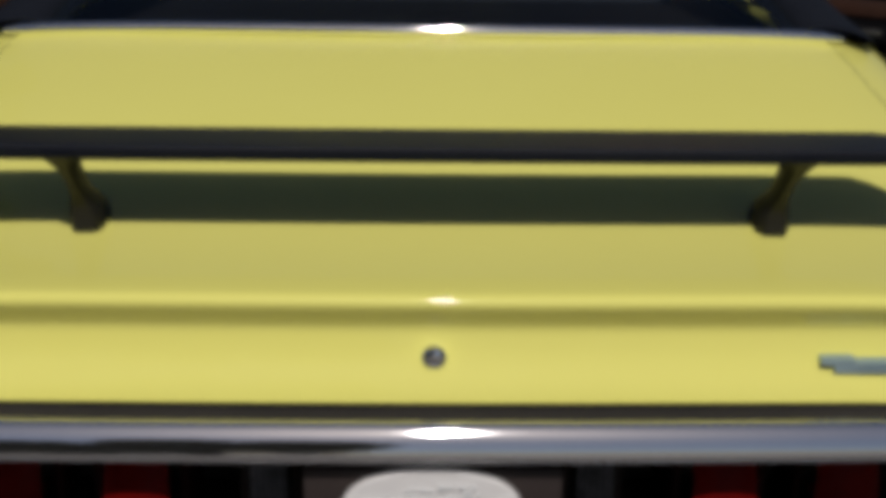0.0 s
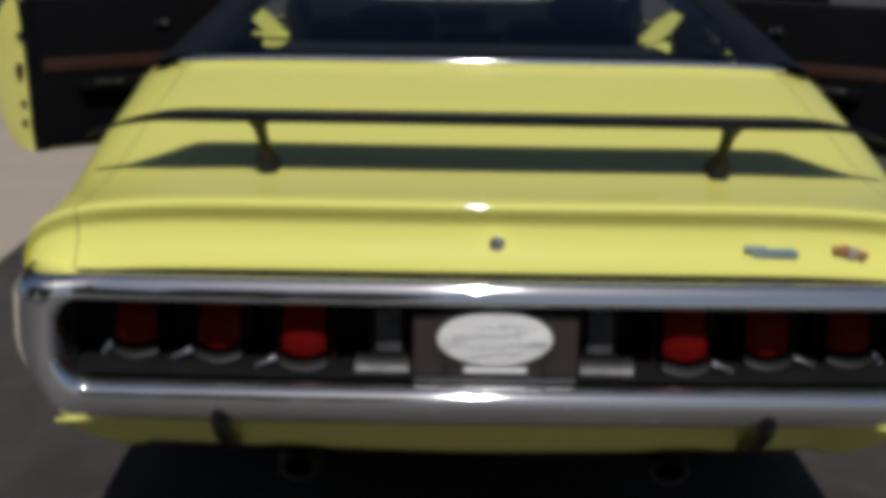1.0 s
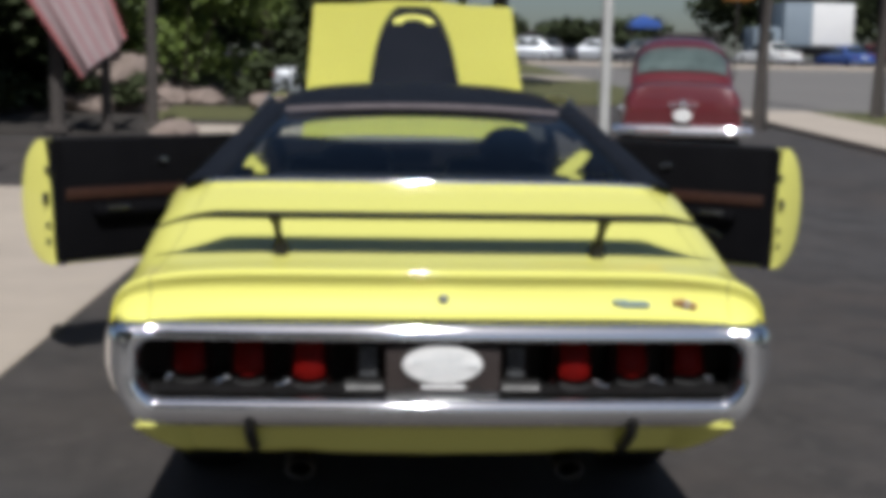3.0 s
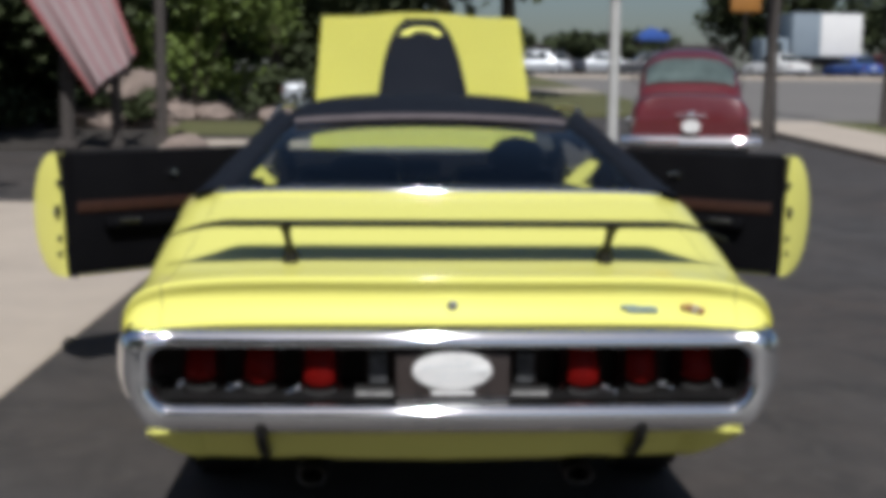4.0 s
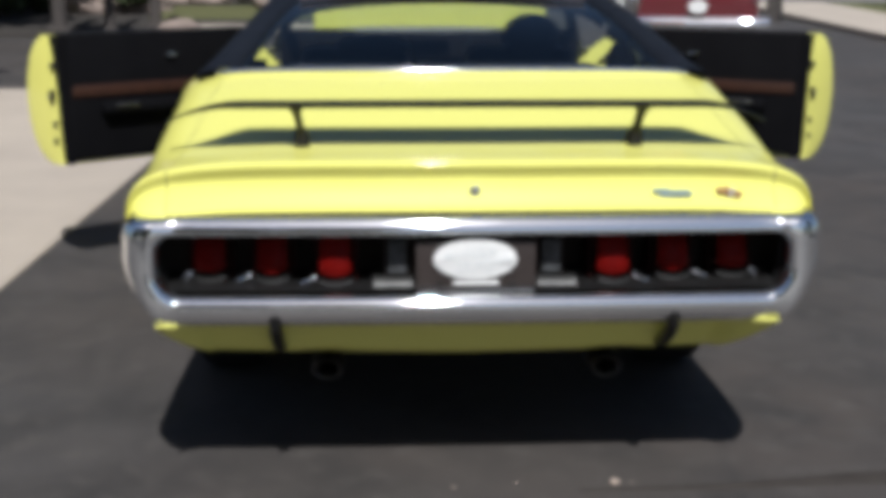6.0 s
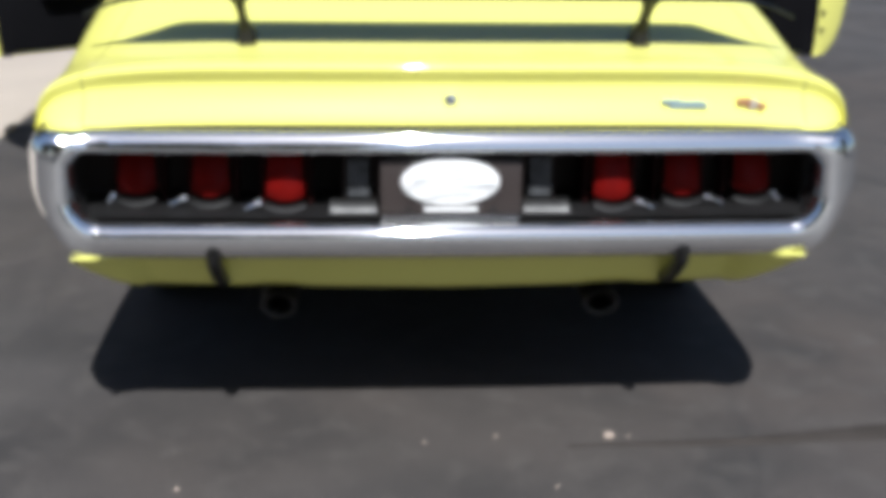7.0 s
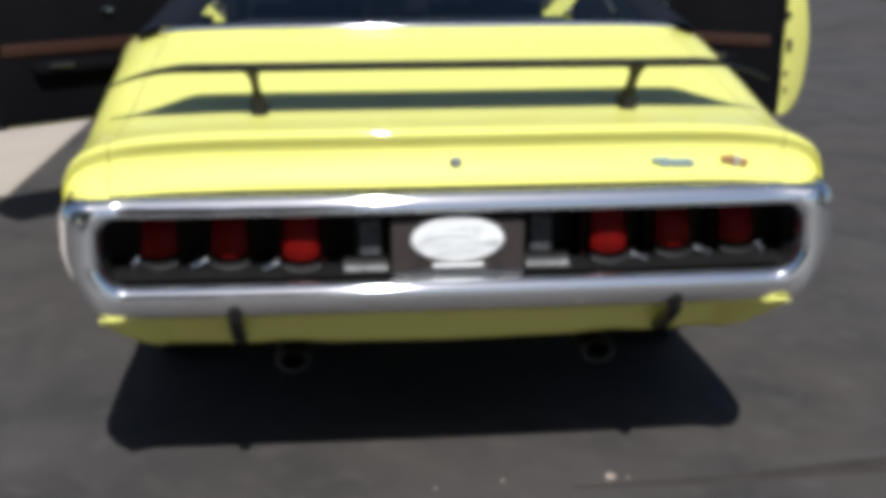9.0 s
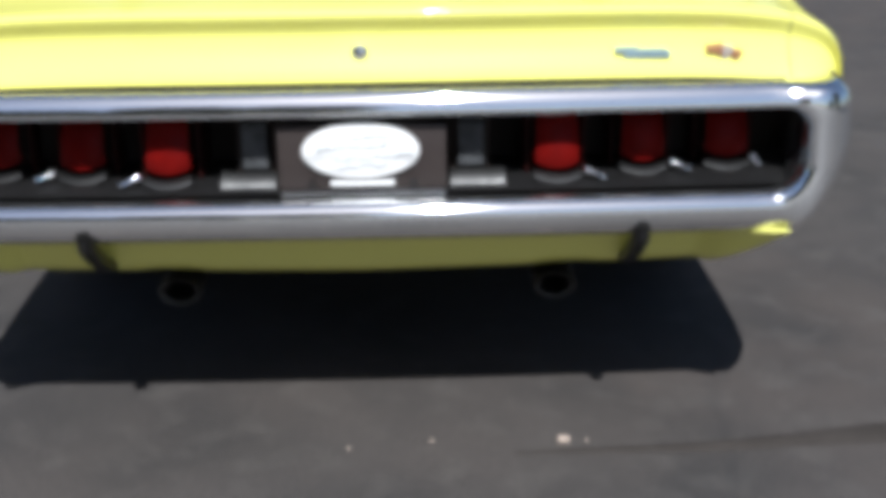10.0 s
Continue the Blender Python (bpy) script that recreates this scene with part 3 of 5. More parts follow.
def tail_lamp(x):
    """A lens that leans back, with a dim grey sill below it, dark housing walls and a bright strip towards its outer neighbour."""
    y, side = panel_y(x), math.copysign(1, x)
    bm = bmesh.new()
    rows = []
    for j in range(9):
        v = j / 8
        z = lerp(0.569, 0.672, v)
        hw = lerp(0.043, 0.040, v)
        rows.append([(x + lerp(-hw, hw, i / 8), y - 0.012 * math.sin(math.pi * i / 8) ** 0.6 - 0.010 * math.sin(math.pi * v) ** 0.6 - 0.03 * (1 - v), z + 0.010 * (i / 4 - 1) ** 2 * (1 - v)) for i in range(9)])
    rows = [[(p[0], y + 0.03, p[2]) for p in rows[0]]] + rows + [[(p[0], y + 0.03, p[2]) for p in rows[-1]]]
    grid(bm, rows)
    lamp = part("tail_lamp", bm, RED_LENS, car, "deep red rear lamp lens")
    for s in (-1, 1):
        bm = bmesh.new()
        xs = x + s * 0.052
        box(bm, min(xs, xs + s * 0.008), max(xs, xs + s * 0.008), y + 0.004, 0.246, 0.546, 0.68, 0.003)
        part("bezel", bm, RED_REFLECTION, lamp, "dark housing wall coloured with the red reflection of the lens")
    bm = bmesh.new()
    grid(bm, [[(x + 0.047 * u, y - 0.036 - 0.014 * (1 - u * u) - d, zz + 0.008 * u * u) for u in ease(-1, 1, 8)] for d, zz in ((0.0, 0.561), (0.010, 0.557), (0.020, 0.548), (0.016, 0.546))])
    part("sill_trim", bm, GUARD, lamp, "dull dark metal sill below the lens")
    reach = 0.094 if abs(x) < 0.7 else 0.062
    a, b = Vector((x + side * 0.052, y - 0.040, 0.5675)), Vector((x + side * reach, y - 0.062, 0.5545))
    bm = bmesh.new()
    tube(bm, [a, a.lerp(b, 0.12), a.lerp(b, 0.5), a.lerp(b, 0.88), b], [0.004, 0.0085, 0.0035, 0.008, 0.004], 10)
    part("corner_clip", bm, CHROME, lamp, "small bright strip between two lenses")


for s in (-1, 1):
    for x in (0.381, 0.556, 0.729):
        tail_lamp(s * x)


def reverse_lamp(x):
    y, s = panel_y(x), math.copysign(1, x)
    bm = bmesh.new()
    rows = []
    for z, d in ((0.568, -0.02), (0.568, 0.012), (0.574, 0.019), (0.656, 0.019), (0.662, 0.012), (0.662, -0.02)):
        rows.append([(x - 0.025, y + 0.02, z)] + [(x + lerp(-0.025, 0.025, k / 24), y - d + (0.0025 * math.cos(k * math.pi / 2) if d > 0.015 else 0.0), z) for k in range(25)] + [(x + 0.025, y + 0.02, z)])
    grid(bm, rows)
    lamp = part("reverse_lamp", bm, CLEAR_LENS, car, "clear ribbed reversing lamp")
    bm = bmesh.new()
    grid(bm, [[(x + s * 0.012 + 0.053 * u, y - d, z + (0.012 * max(0.0, s * u - 0.7) if k < 2 else 0.0)) for u in ease(-1, 1, 10)] for k, (d, z) in enumerate(((0.02, 0.567), (0.035, 0.564), (0.052, 0.553), (0.058, 0.544), (0.03, 0.543)))])
    part("sill_trim", bm, SATIN, lamp, "satin metal strip below the lens")
    for d in (-0.034, 0.034):
        bm = bmesh.new()
        box(bm, x + d - 0.004, x + d + 0.004, y + 0.0, 0.246, 0.555, 0.674, 0.003)
        part("bezel", bm, PIT, lamp)


reverse_lamp(-0.212)
reverse_lamp(0.212)

bm = bmesh.new()
box(bm, -0.162, 0.162, 0.044, 0.052, 0.543, 0.672, 0.003)
plate = part("licence_plate", bm, PLATE, car, "dark brown plate with a white oval badge")


def oval(name, rx, rz, cx, cz, y0, y1, mat, parent, label=""):
    bm = bmesh.new()
    rows = [[(cx + k * rx * math.cos(a), y, cz + k * rz * math.sin(a)) for a in (2 * math.pi * i / 48 for i in range(48))]
            for k, y in ((1.0, y1), (1.0, y0 + 0.002), (0.97, y0), (0.001, y0 - 0.003))]
    grid(bm, rows, closed=True)
    return part(name, bm, mat, parent, label)


oval("oval_badge", 0.113, 0.0545, -0.002, 0.6235, 0.032, 0.044, OVAL, plate, "white oval show badge with grey print")
rng = random.Random(4)
for z0, x0, x1, tall in ((0.651, -0.035, 0.05, 0.006), (0.632, -0.085, 0.055, 0.014), (0.611, -0.05, 0.088, 0.012), (0.593, -0.06, 0.05, 0.005)):
    x = x0
    while x < x1:
        w = rng.uniform(0.003, 0.011)
        hgt, z = tall * rng.uniform(0.25, 1.0), z0 + (x - x0) * 0.07 + rng.uniform(-0.003, 0.003)
        bm = bmesh.new()
        box(bm, x, x + w, 0.0265, 0.0305, z - hgt / 2, z + hgt / 2)
        part("print_bar", bm, INK, plate)
        x += w + rng.uniform(0.002, 0.007)
bm = bmesh.new()
box(bm, -0.062, 0.062, 0.036, 0.044, 0.5525, 0.5635, 0.002)
part("caption_strip", bm, OVAL, plate, "thin white strip under the oval")
for s in (-1, 1):
    bm = bmesh.new()
    tube(bm, [(s * 0.098, 0.044, 0.556), (s * 0.098, 0.036, 0.556)], 0.008, 10)
    part("screw", bm, SOOT, plate)
bm = bmesh.new()
box(bm, -0.16, 0.16, 0.036, 0.10, 0.534, 0.542, 0.003)
part("plate_ledge", bm, DULL_CHROME, car)


# valance, guards, exhausts
def valance():
    """The pan below the bumper: it tucks under, rises to a point at each end and is notched over the exhaust tips."""
    bm = bmesh.new()
    rows = []
    for i in range(97):
        x = lerp(-0.863, 0.833, i / 96)
        a = abs(x + 0.015) / 0.848
        t = min(max((a - 0.84) / 0.16, 0.0), 1.0)
        off = 0.025 * a ** 2 - 0.105 * t ** 0.6
        top = 0.452 + 0.003 * t
        notch = 0.005 * math.exp(-((abs(x) - 0.413) / 0.062) ** 4)
        low = min(0.307 + 0.012 * a + 0.108 * t ** 1.25, top - 0.024) + notch
        ledge = lerp(0.16, 0.098, min(1.0, 3 * t))
        row = []
        for dy, v in ((0.16, 0.0), (0.113, 0.0), (0.090, 0.13), (0.098, 0.2), (0.120, 0.3), (0.143, 0.55), (0.168, 0.78), (0.19, 0.95), (0.215, 1.0), (0.30, 1.02)):
            row.append((x, 0.085 + ((min(dy, ledge) if v == 0 else dy) - 0.085) * (1 - 0.6 * t) + off, lerp(top, low, v)))
        rows.append(row)
    grid(bm, rows)
    return part("valance", bm, PAINT, car, "yellow rear valance below the bumper", angle=60)


valance()
for s in (-1, 1):
    path = [(0.055, 0.506), (0.026, 0.504), (0.010, 0.490), (0.006, 0.462), (0.014, 0.432), (0.05, 0.400), (0.10, 0.365), (0.16, 0.335), (0.24, 0.325)]
    bm = bmesh.new()
    rows = []
    for k, (y, z) in enumerate(path):
        wd = 0.016 if k else 0.009
        rows.append([(s * 0.543 - wd, y + 0.035, z + 0.004), (s * 0.543 - wd, y + 0.008, z), (s * 0.543 - wd * 0.6, y, z), (s * 0.543 + wd * 0.6, y, z), (s * 0.543 + wd, y + 0.008, z), (s * 0.543 + wd, y + 0.035, z + 0.004)])
    grid(bm, rows, closed=True)
    guard = part("bumper_guard", bm, GUARD, car, "narrow chrome bumper guard with black rubber face")
    bm = bmesh.new()
    rows = [[(s * 0.543 - 0.009, y - 0.001, z), (s * 0.543 - 0.006, y - 0.006, z), (s * 0.543 + 0.006, y - 0.006, z), (s * 0.543 + 0.009, y - 0.001, z)] for y, z in path[3:]]
    grid(bm, rows)
    part("rubber_strip", bm, RUBBER, guard)
    bm = bmesh.new()
    ellipsoid(bm, (s * 0.543, 0.026, 0.499), (0.014, 0.014, 0.010), 8)
    part("guard_cap", bm, CHROME, guard, "bright chrome top of the guard")
    bm = bmesh.new()
    n, cx, cz = 28, s * 0.4085 - 0.0065, 0.248
    rows = []
    for y, r in ((0.75, 0.036), (0.40, 0.036), (0.38, 0.047), (0.245, 0.046), (0.24, 0.043), (0.246, 0.034), (0.5, 0.033)):
        rows.append([(cx + r * math.cos(a), y, cz + 0.72 * r * math.sin(a)) for a in (2 * math.pi * k / n for k in range(n))])
    grid(bm, rows, closed=True)
    part("exhaust_tip", bm, SOOT, car, "oval sooty metal exhaust tip")

# lock and badges
bm = bmesh.new()
tube(bm, [(0, 0.118, 0.798), (0, 0.1, 0.799), (0, 0.096, 0.799), (0, 0.093, 0.799), (0, 0.092, 0.799)], [0.018, 0.0175, 0.015, 0.009, 0.002], 20)
part("boot_lock", bm, CHROME, car, "round chrome boot lock")


def badge(name, cx, cz, shapes, mat, label):
    bm = bmesh.new()
    for x0, x1, z0, z1 in shapes:
        box(bm, cx + x0 * 0.9, cx + x1 * 0.9, 0.089 + rear_offset(cx), 0.115 + rear_offset(cx), cz - 0.003 + z0, cz - 0.003 + z1, 0.003)
    return part(name, bm, mat, car, label)


badge("script_badge", 0.545, 0.792, [(-0.062, -0.012, 0.001, 0.012), (-0.042, 0.058, -0.009, 0.004), (-0.012, 0.05, -0.003, 0.008)], BLUE_BADGE, "small blue-grey metal script badge")
badge("emblem_badge", 0.705, 0.790, [(-0.042, -0.012, 0.0, 0.014), (-0.018, -0.006, -0.006, 0.016)], RED_BADGE, "small red emblem badge")
badge("emblem_badge", 0.705, 0.790, [(-0.008, 0.006, -0.012, 0.014), (0.0, 0.016, -0.004, 0.012)], WHITE_BADGE, "pale part of the emblem badge")
badge("emblem_badge", 0.705, 0.790, [(0.008, 0.036, -0.008, 0.004), (0.018, 0.028, -0.016, -0.004)], RED_BADGE, "small red emblem badge")

# spoiler
bm = bmesh.new()
rows = []
for i in range(65):
    x = lerp(-0.872, 0.872, i / 64)
    a = max(0, (abs(x) - 0.67) / 0.20)
    drop, back, ch = 0.06 * a ** 1.6, 0.09 * a ** 1.5, lerp(1.0, 0.1, min(a * 1.5, 1) ** 0.8)
    th = lerp(1.0, 0.35, min(a * 1.3, 1))
    z = 1.018 - drop + 0.004 * (1 - (x / 0.9) ** 2)
    y = 0.258 + back + 0.02 * (x / 0.9) ** 2
    c = 0.185 * ch
    rows.append([(x, y, z + 0.002 * th), (x, y + 0.004, z + 0.006 * th), (x, y + c * 0.4, z + 0.001 * th), (x, y + c, z - 0.014 * ch), (x, y + c, z - 0.02 * ch), (x, y + c * 0.4, z - 0.014 * th), (x, y + 0.004, z - 0.015 * th), (x, y, z - 0.011 * th)])
vs = grid(bm, rows, closed=True)
bm.faces.new(vs[0])
bm.faces.new(vs[-1])
spoiler = part("spoiler", bm, STRIPE, car, "satin black raised boot spoiler")
for s in (-1, 1):
    bm = bmesh.new()
    rows = []
    for z, hx, y0, y1 in ((1.014, 0.03, 0.25, 0.35), (1.002, 0.018, 0.262, 0.345), (0.988, 0.011, 0.277, 0.342), (0.965, 0.0095, 0.295, 0.35), (0.945, 0.011, 0.307, 0.362), (0.932, 0.016, 0.315, 0.378), (0.92, 0.021, 0.318, 0.39), (0.905, 0.023, 0.316, 0.392), (0.87, 0.023, 0.316, 0.392)):
        cx = s * lerp(0.48, 0.494, min(max((z - 0.91) / 0.1, 0), 1))
        rows.append([(cx - hx, lerp(y0, y1, 0.2), z), (cx - hx * 0.6, y0, z), (cx + hx * 0.6, y0, z), (cx + hx, lerp(y0, y1, 0.2), z), (cx + hx, lerp(y0, y1, 0.8), z), (cx + hx * 0.6, y1, z), (cx - hx * 0.6, y1, z), (cx - hx, lerp(y0, y1, 0.8), z)])
    grid(bm, rows, closed=True)
    part("stand", bm, BLACK, spoiler, "black spoiler stand with a flared foot")


# ---- greenhouse ----
def roof_z(x, y):
    return smooth_curve(y, [(1.9, 1.262), (2.05, 1.325), (2.3, 1.38), (2.7, 1.385), (2.95, 1.36), (3.1, 1.32)]) - 0.05 * (abs(x) / 0.64) ** 2.2 - 0.05 * (abs(x) / 0.66) ** 10


bm = bmesh.new()
rows = []
for y in [1.93, 1.97, 2.02, 2.08, 2.15, 2.25, 2.4, 2.55, 2.7, 2.82, 2.9, 2.96]:
    hw = 0.66
    rows.append([(lerp(-hw, hw, i / 32), y, roof_z(lerp(-hw, hw, i / 32), y)) for i in range(33)])
rows.insert(0, [(p[0], p[1] + 0.01, p[2] - 0.035) for p in rows[0]])
rows.append([(p[0], p[1] - 0.01, p[2] - 0.035) for p in rows[-1]])
grid(bm, rows)
part("roof", bm, VINYL, car, "black vinyl-covered roof", angle=60)
bm = bmesh.new()
rows = [[(lerp(-0.62, 0.62, i / 16), y, roof_z(lerp(-0.62, 0.62, i / 16), y) - 0.04) for i in range(17)] for y in (1.97, 2.2, 2.5, 2.8, 2.95)]
grid(bm, rows)
part("headliner", bm, TRIM, car)


def glass_edge(a):
    return Vector((lerp(0.75, 0.585, a), lerp(1.125, 1.955, a), lerp(1.045, 1.262, a) + 0.02 * math.sin(math.pi * a)))


for s in (-1, 1):
    bm = bmesh.new()
    rows = []
    for k in range(15):
        a = k / 14
        g = glass_edge(a)
        crest = Vector((lerp(0.865, 0.655, a ** 0.9), lerp(1.06, 2.12, a), lerp(1.035, 1.315, a) + 0.012 * math.sin(math.pi * a)))
        foot = Vector((lerp(0.885, 0.915, a), lerp(1.2, 2.3, a), lerp(1.005, 0.975, a)))
        row = []
        for v in (0.0, 0.3, 0.6, 0.85, 1.0):
            p = g.lerp(crest, v)
            p.z += 0.012 * math.sin(math.pi * v)
            row.append(p)
        for v in (0.08, 0.2, 0.4, 0.7, 1.0):
            p = crest.lerp(foot, v)
            p.x += 0.02 * math.sin(math.pi * v)
            row.append(p)
        row.insert(0, g + Vector((-0.01, 0.02, -0.035)))
        rows.append([(s * p.x, p.y, p.z) for p in row])
    grid(bm, rows)
    part("sail_panel", bm, VINYL, car, "black vinyl rear roof pillar", angle=60)
    bm = bmesh.new()
    tube(bm, [(s * 0.64, 2.95, 1.26), (s * 0.72, 3.22, 1.14), (s * 0.80, 3.56, 0.97)], [0.028, 0.028, 0.034], 10)
    part("windscreen_pillar", bm, TRIM, car)
    bm = bmesh.new()
    tube(bm, [(s * lerp(0.9, 0.672, (k / 10)), lerp(2.3, 2.2, k / 10), lerp(0.985, 1.318, k / 10)) for k in range(11)] + [(s * 0.668, 2.5, 1.322), (s * 0.664, 2.93, 1.308)], 0.012, 8)
    part("gutter_trim", bm, DULL_CHROME, car)


def glass_sheet(name, rows, parent, label):
    bm = bmesh.new()
    grid(bm, rows)
    ob = part(name, bm, GLASS, parent, label, angle=60)
    if sum(p.normal.y for p in ob.data.polygons) > 0:
        ob.data.flip_normals()
    ob.visible_shadow = False
    return ob


rows = []
for k in range(13):
    a = k / 12
    g = glass_edge(a)
    rows.append([(lerp(-g.x, g.x, i / 20), g.y - 0.02 * (1 - (2 * i / 20 - 1) ** 2), g.z - 0.008 + 0.012 * (1 - (2 * i / 20 - 1) ** 2)) for i in range(21)])
glass_sheet("rear_window", rows, car, "slanted tinted rear window glass")
rows = []
for k in range(11):
    a = k / 10
    hw = lerp(0.64, 0.78, a)
    rows.append([(lerp(-hw, hw, i / 20), lerp(2.96, 3.58, a) + 0.06 * (1 - (2 * i / 20 - 1) ** 2), lerp(1.335, 0.975, a) + 0.02 * (1 - (2 * i / 20 - 1) ** 2)) for i in range(21)])
glass_sheet("windscreen", rows, car, "clear raked windscreen glass")

# bright mouldings round the rear window
bm = bmesh.new()
tube(bm, [(lerp(-0.815, 0.815, i / 40), 1.078 + 0.012 * (2 * i / 40 - 1) ** 2, 1.043 - 0.010 * (2 * i / 40 - 1) ** 6) for i in range(41)], [0.012 if 0 < i < 40 else 0.006 for i in range(41)], 12)
part("window_moulding", bm, CHROME, car, "bright chrome strip below the rear window")
bm = bmesh.new()
tube(bm, [(lerp(-0.58, 0.58, i / 20), 1.935, 1.266 + 0.022 * (1 - (2 * i / 20 - 1) ** 2)) for i in range(21)], 0.013, 8)
part("window_moulding", bm, HEADER, car, "dull greyed trim above the rear window")

# ---- inside the coupe ----
bm = bmesh.new()
box(bm, -0.80, 0.80, 1.10, 1.98, 0.93, 0.985, 0.015)
part("parcel_shelf", bm, TRIM, car)
bm = bmesh.new()
box(bm, -0.66, 0.66, 1.88, 2.06, 0.45, 1.0, 0.05)
box(bm, -0.66, 0.66, 1.95, 2.4, 0.35, 0.55, 0.05)
part("rear_seat", bm, CLOTH, car, "dark vinyl rear bench seat")
for s in (-1, 1):
    bm = bmesh.new()
    box(bm, s * 0.36 - 0.25, s * 0.36 + 0.25, 2.48, 3.0, 0.36, 0.56, 0.06)
    seat = part("front_seat", bm, CLOTH, car, "dark vinyl bucket seat")
    bm = bmesh.new()
    box(bm, s * 0.37 - 0.25, s * 0.37 + 0.25, 2.36, 2.52, 0.5, 1.05, 0.07)
    part("backrest", bm, CLOTH, seat)
    bm = bmesh.new()
    ellipsoid(bm, (0.42, 2.40, 1.085) if s > 0 else (-0.29, 2.40, 1.04), (0.135, 0.06, 0.105) if s > 0 else (0.17, 0.06, 0.06), 10)
    part("headrest", bm, CLOTH, seat)
    bm = bmesh.new()
    box(bm, s * 0.755, s * 0.795, 1.3, 2.2, 0.4, 0.99, 0.012)
    part("quarter_trim", bm, TRIM, car)
bm = bmesh.new()
box(bm, -0.78, 0.78, 3.28, 3.5, 0.66, 1.07, 0.05)
dash = part("dashboard", bm, TRIM, car, "black padded dashboard")
# pale strip that carries the glare along the dashboard top
bm = bmesh.new()
grid(bm, [[(x, y, z - 0.02 * (abs(x + 0.03) / 0.5) ** 4) for x in ease(-0.5, 0.44, 16)] for y, z in ((3.30, 1.052), (3.315, 1.072), (3.36, 1.080), (3.46, 1.084), (3.49, 1.06))])
part("dash_pad", bm, GLARE_PAD, dash, "dashboard top, coloured pale grey for the sun glare on it")
bm = bmesh.new()
ring = [(-0.36 + 0.19 * math.cos(a), 3.08 + 0.19 * math.sin(a) * 0.35, 0.86 + 0.19 * math.sin(a) * 0.93) for a in (2 * math.pi * k / 24 for k in range(25))]
tube(bm, ring, 0.012, 8, cap=False)
tube(bm, [(-0.36, 3.08, 0.86), (-0.36, 3.3, 0.78)], 0.025, 8)
tube(bm, [(-0.54, 3.08, 0.86), (-0.18, 3.08, 0.86)], 0.012, 6)
part("steering_wheel", bm, BLACK, car)
bm = bmesh.new()
box(bm, -0.11, 0.11, 3.06, 3.09, 1.225, 1.28, 0.015)
tube(bm, [(0, 3.08, 1.28), (0, 3.04, 1.33)], 0.01, 8)
part("rear_view_mirror", bm, BLACK, car)


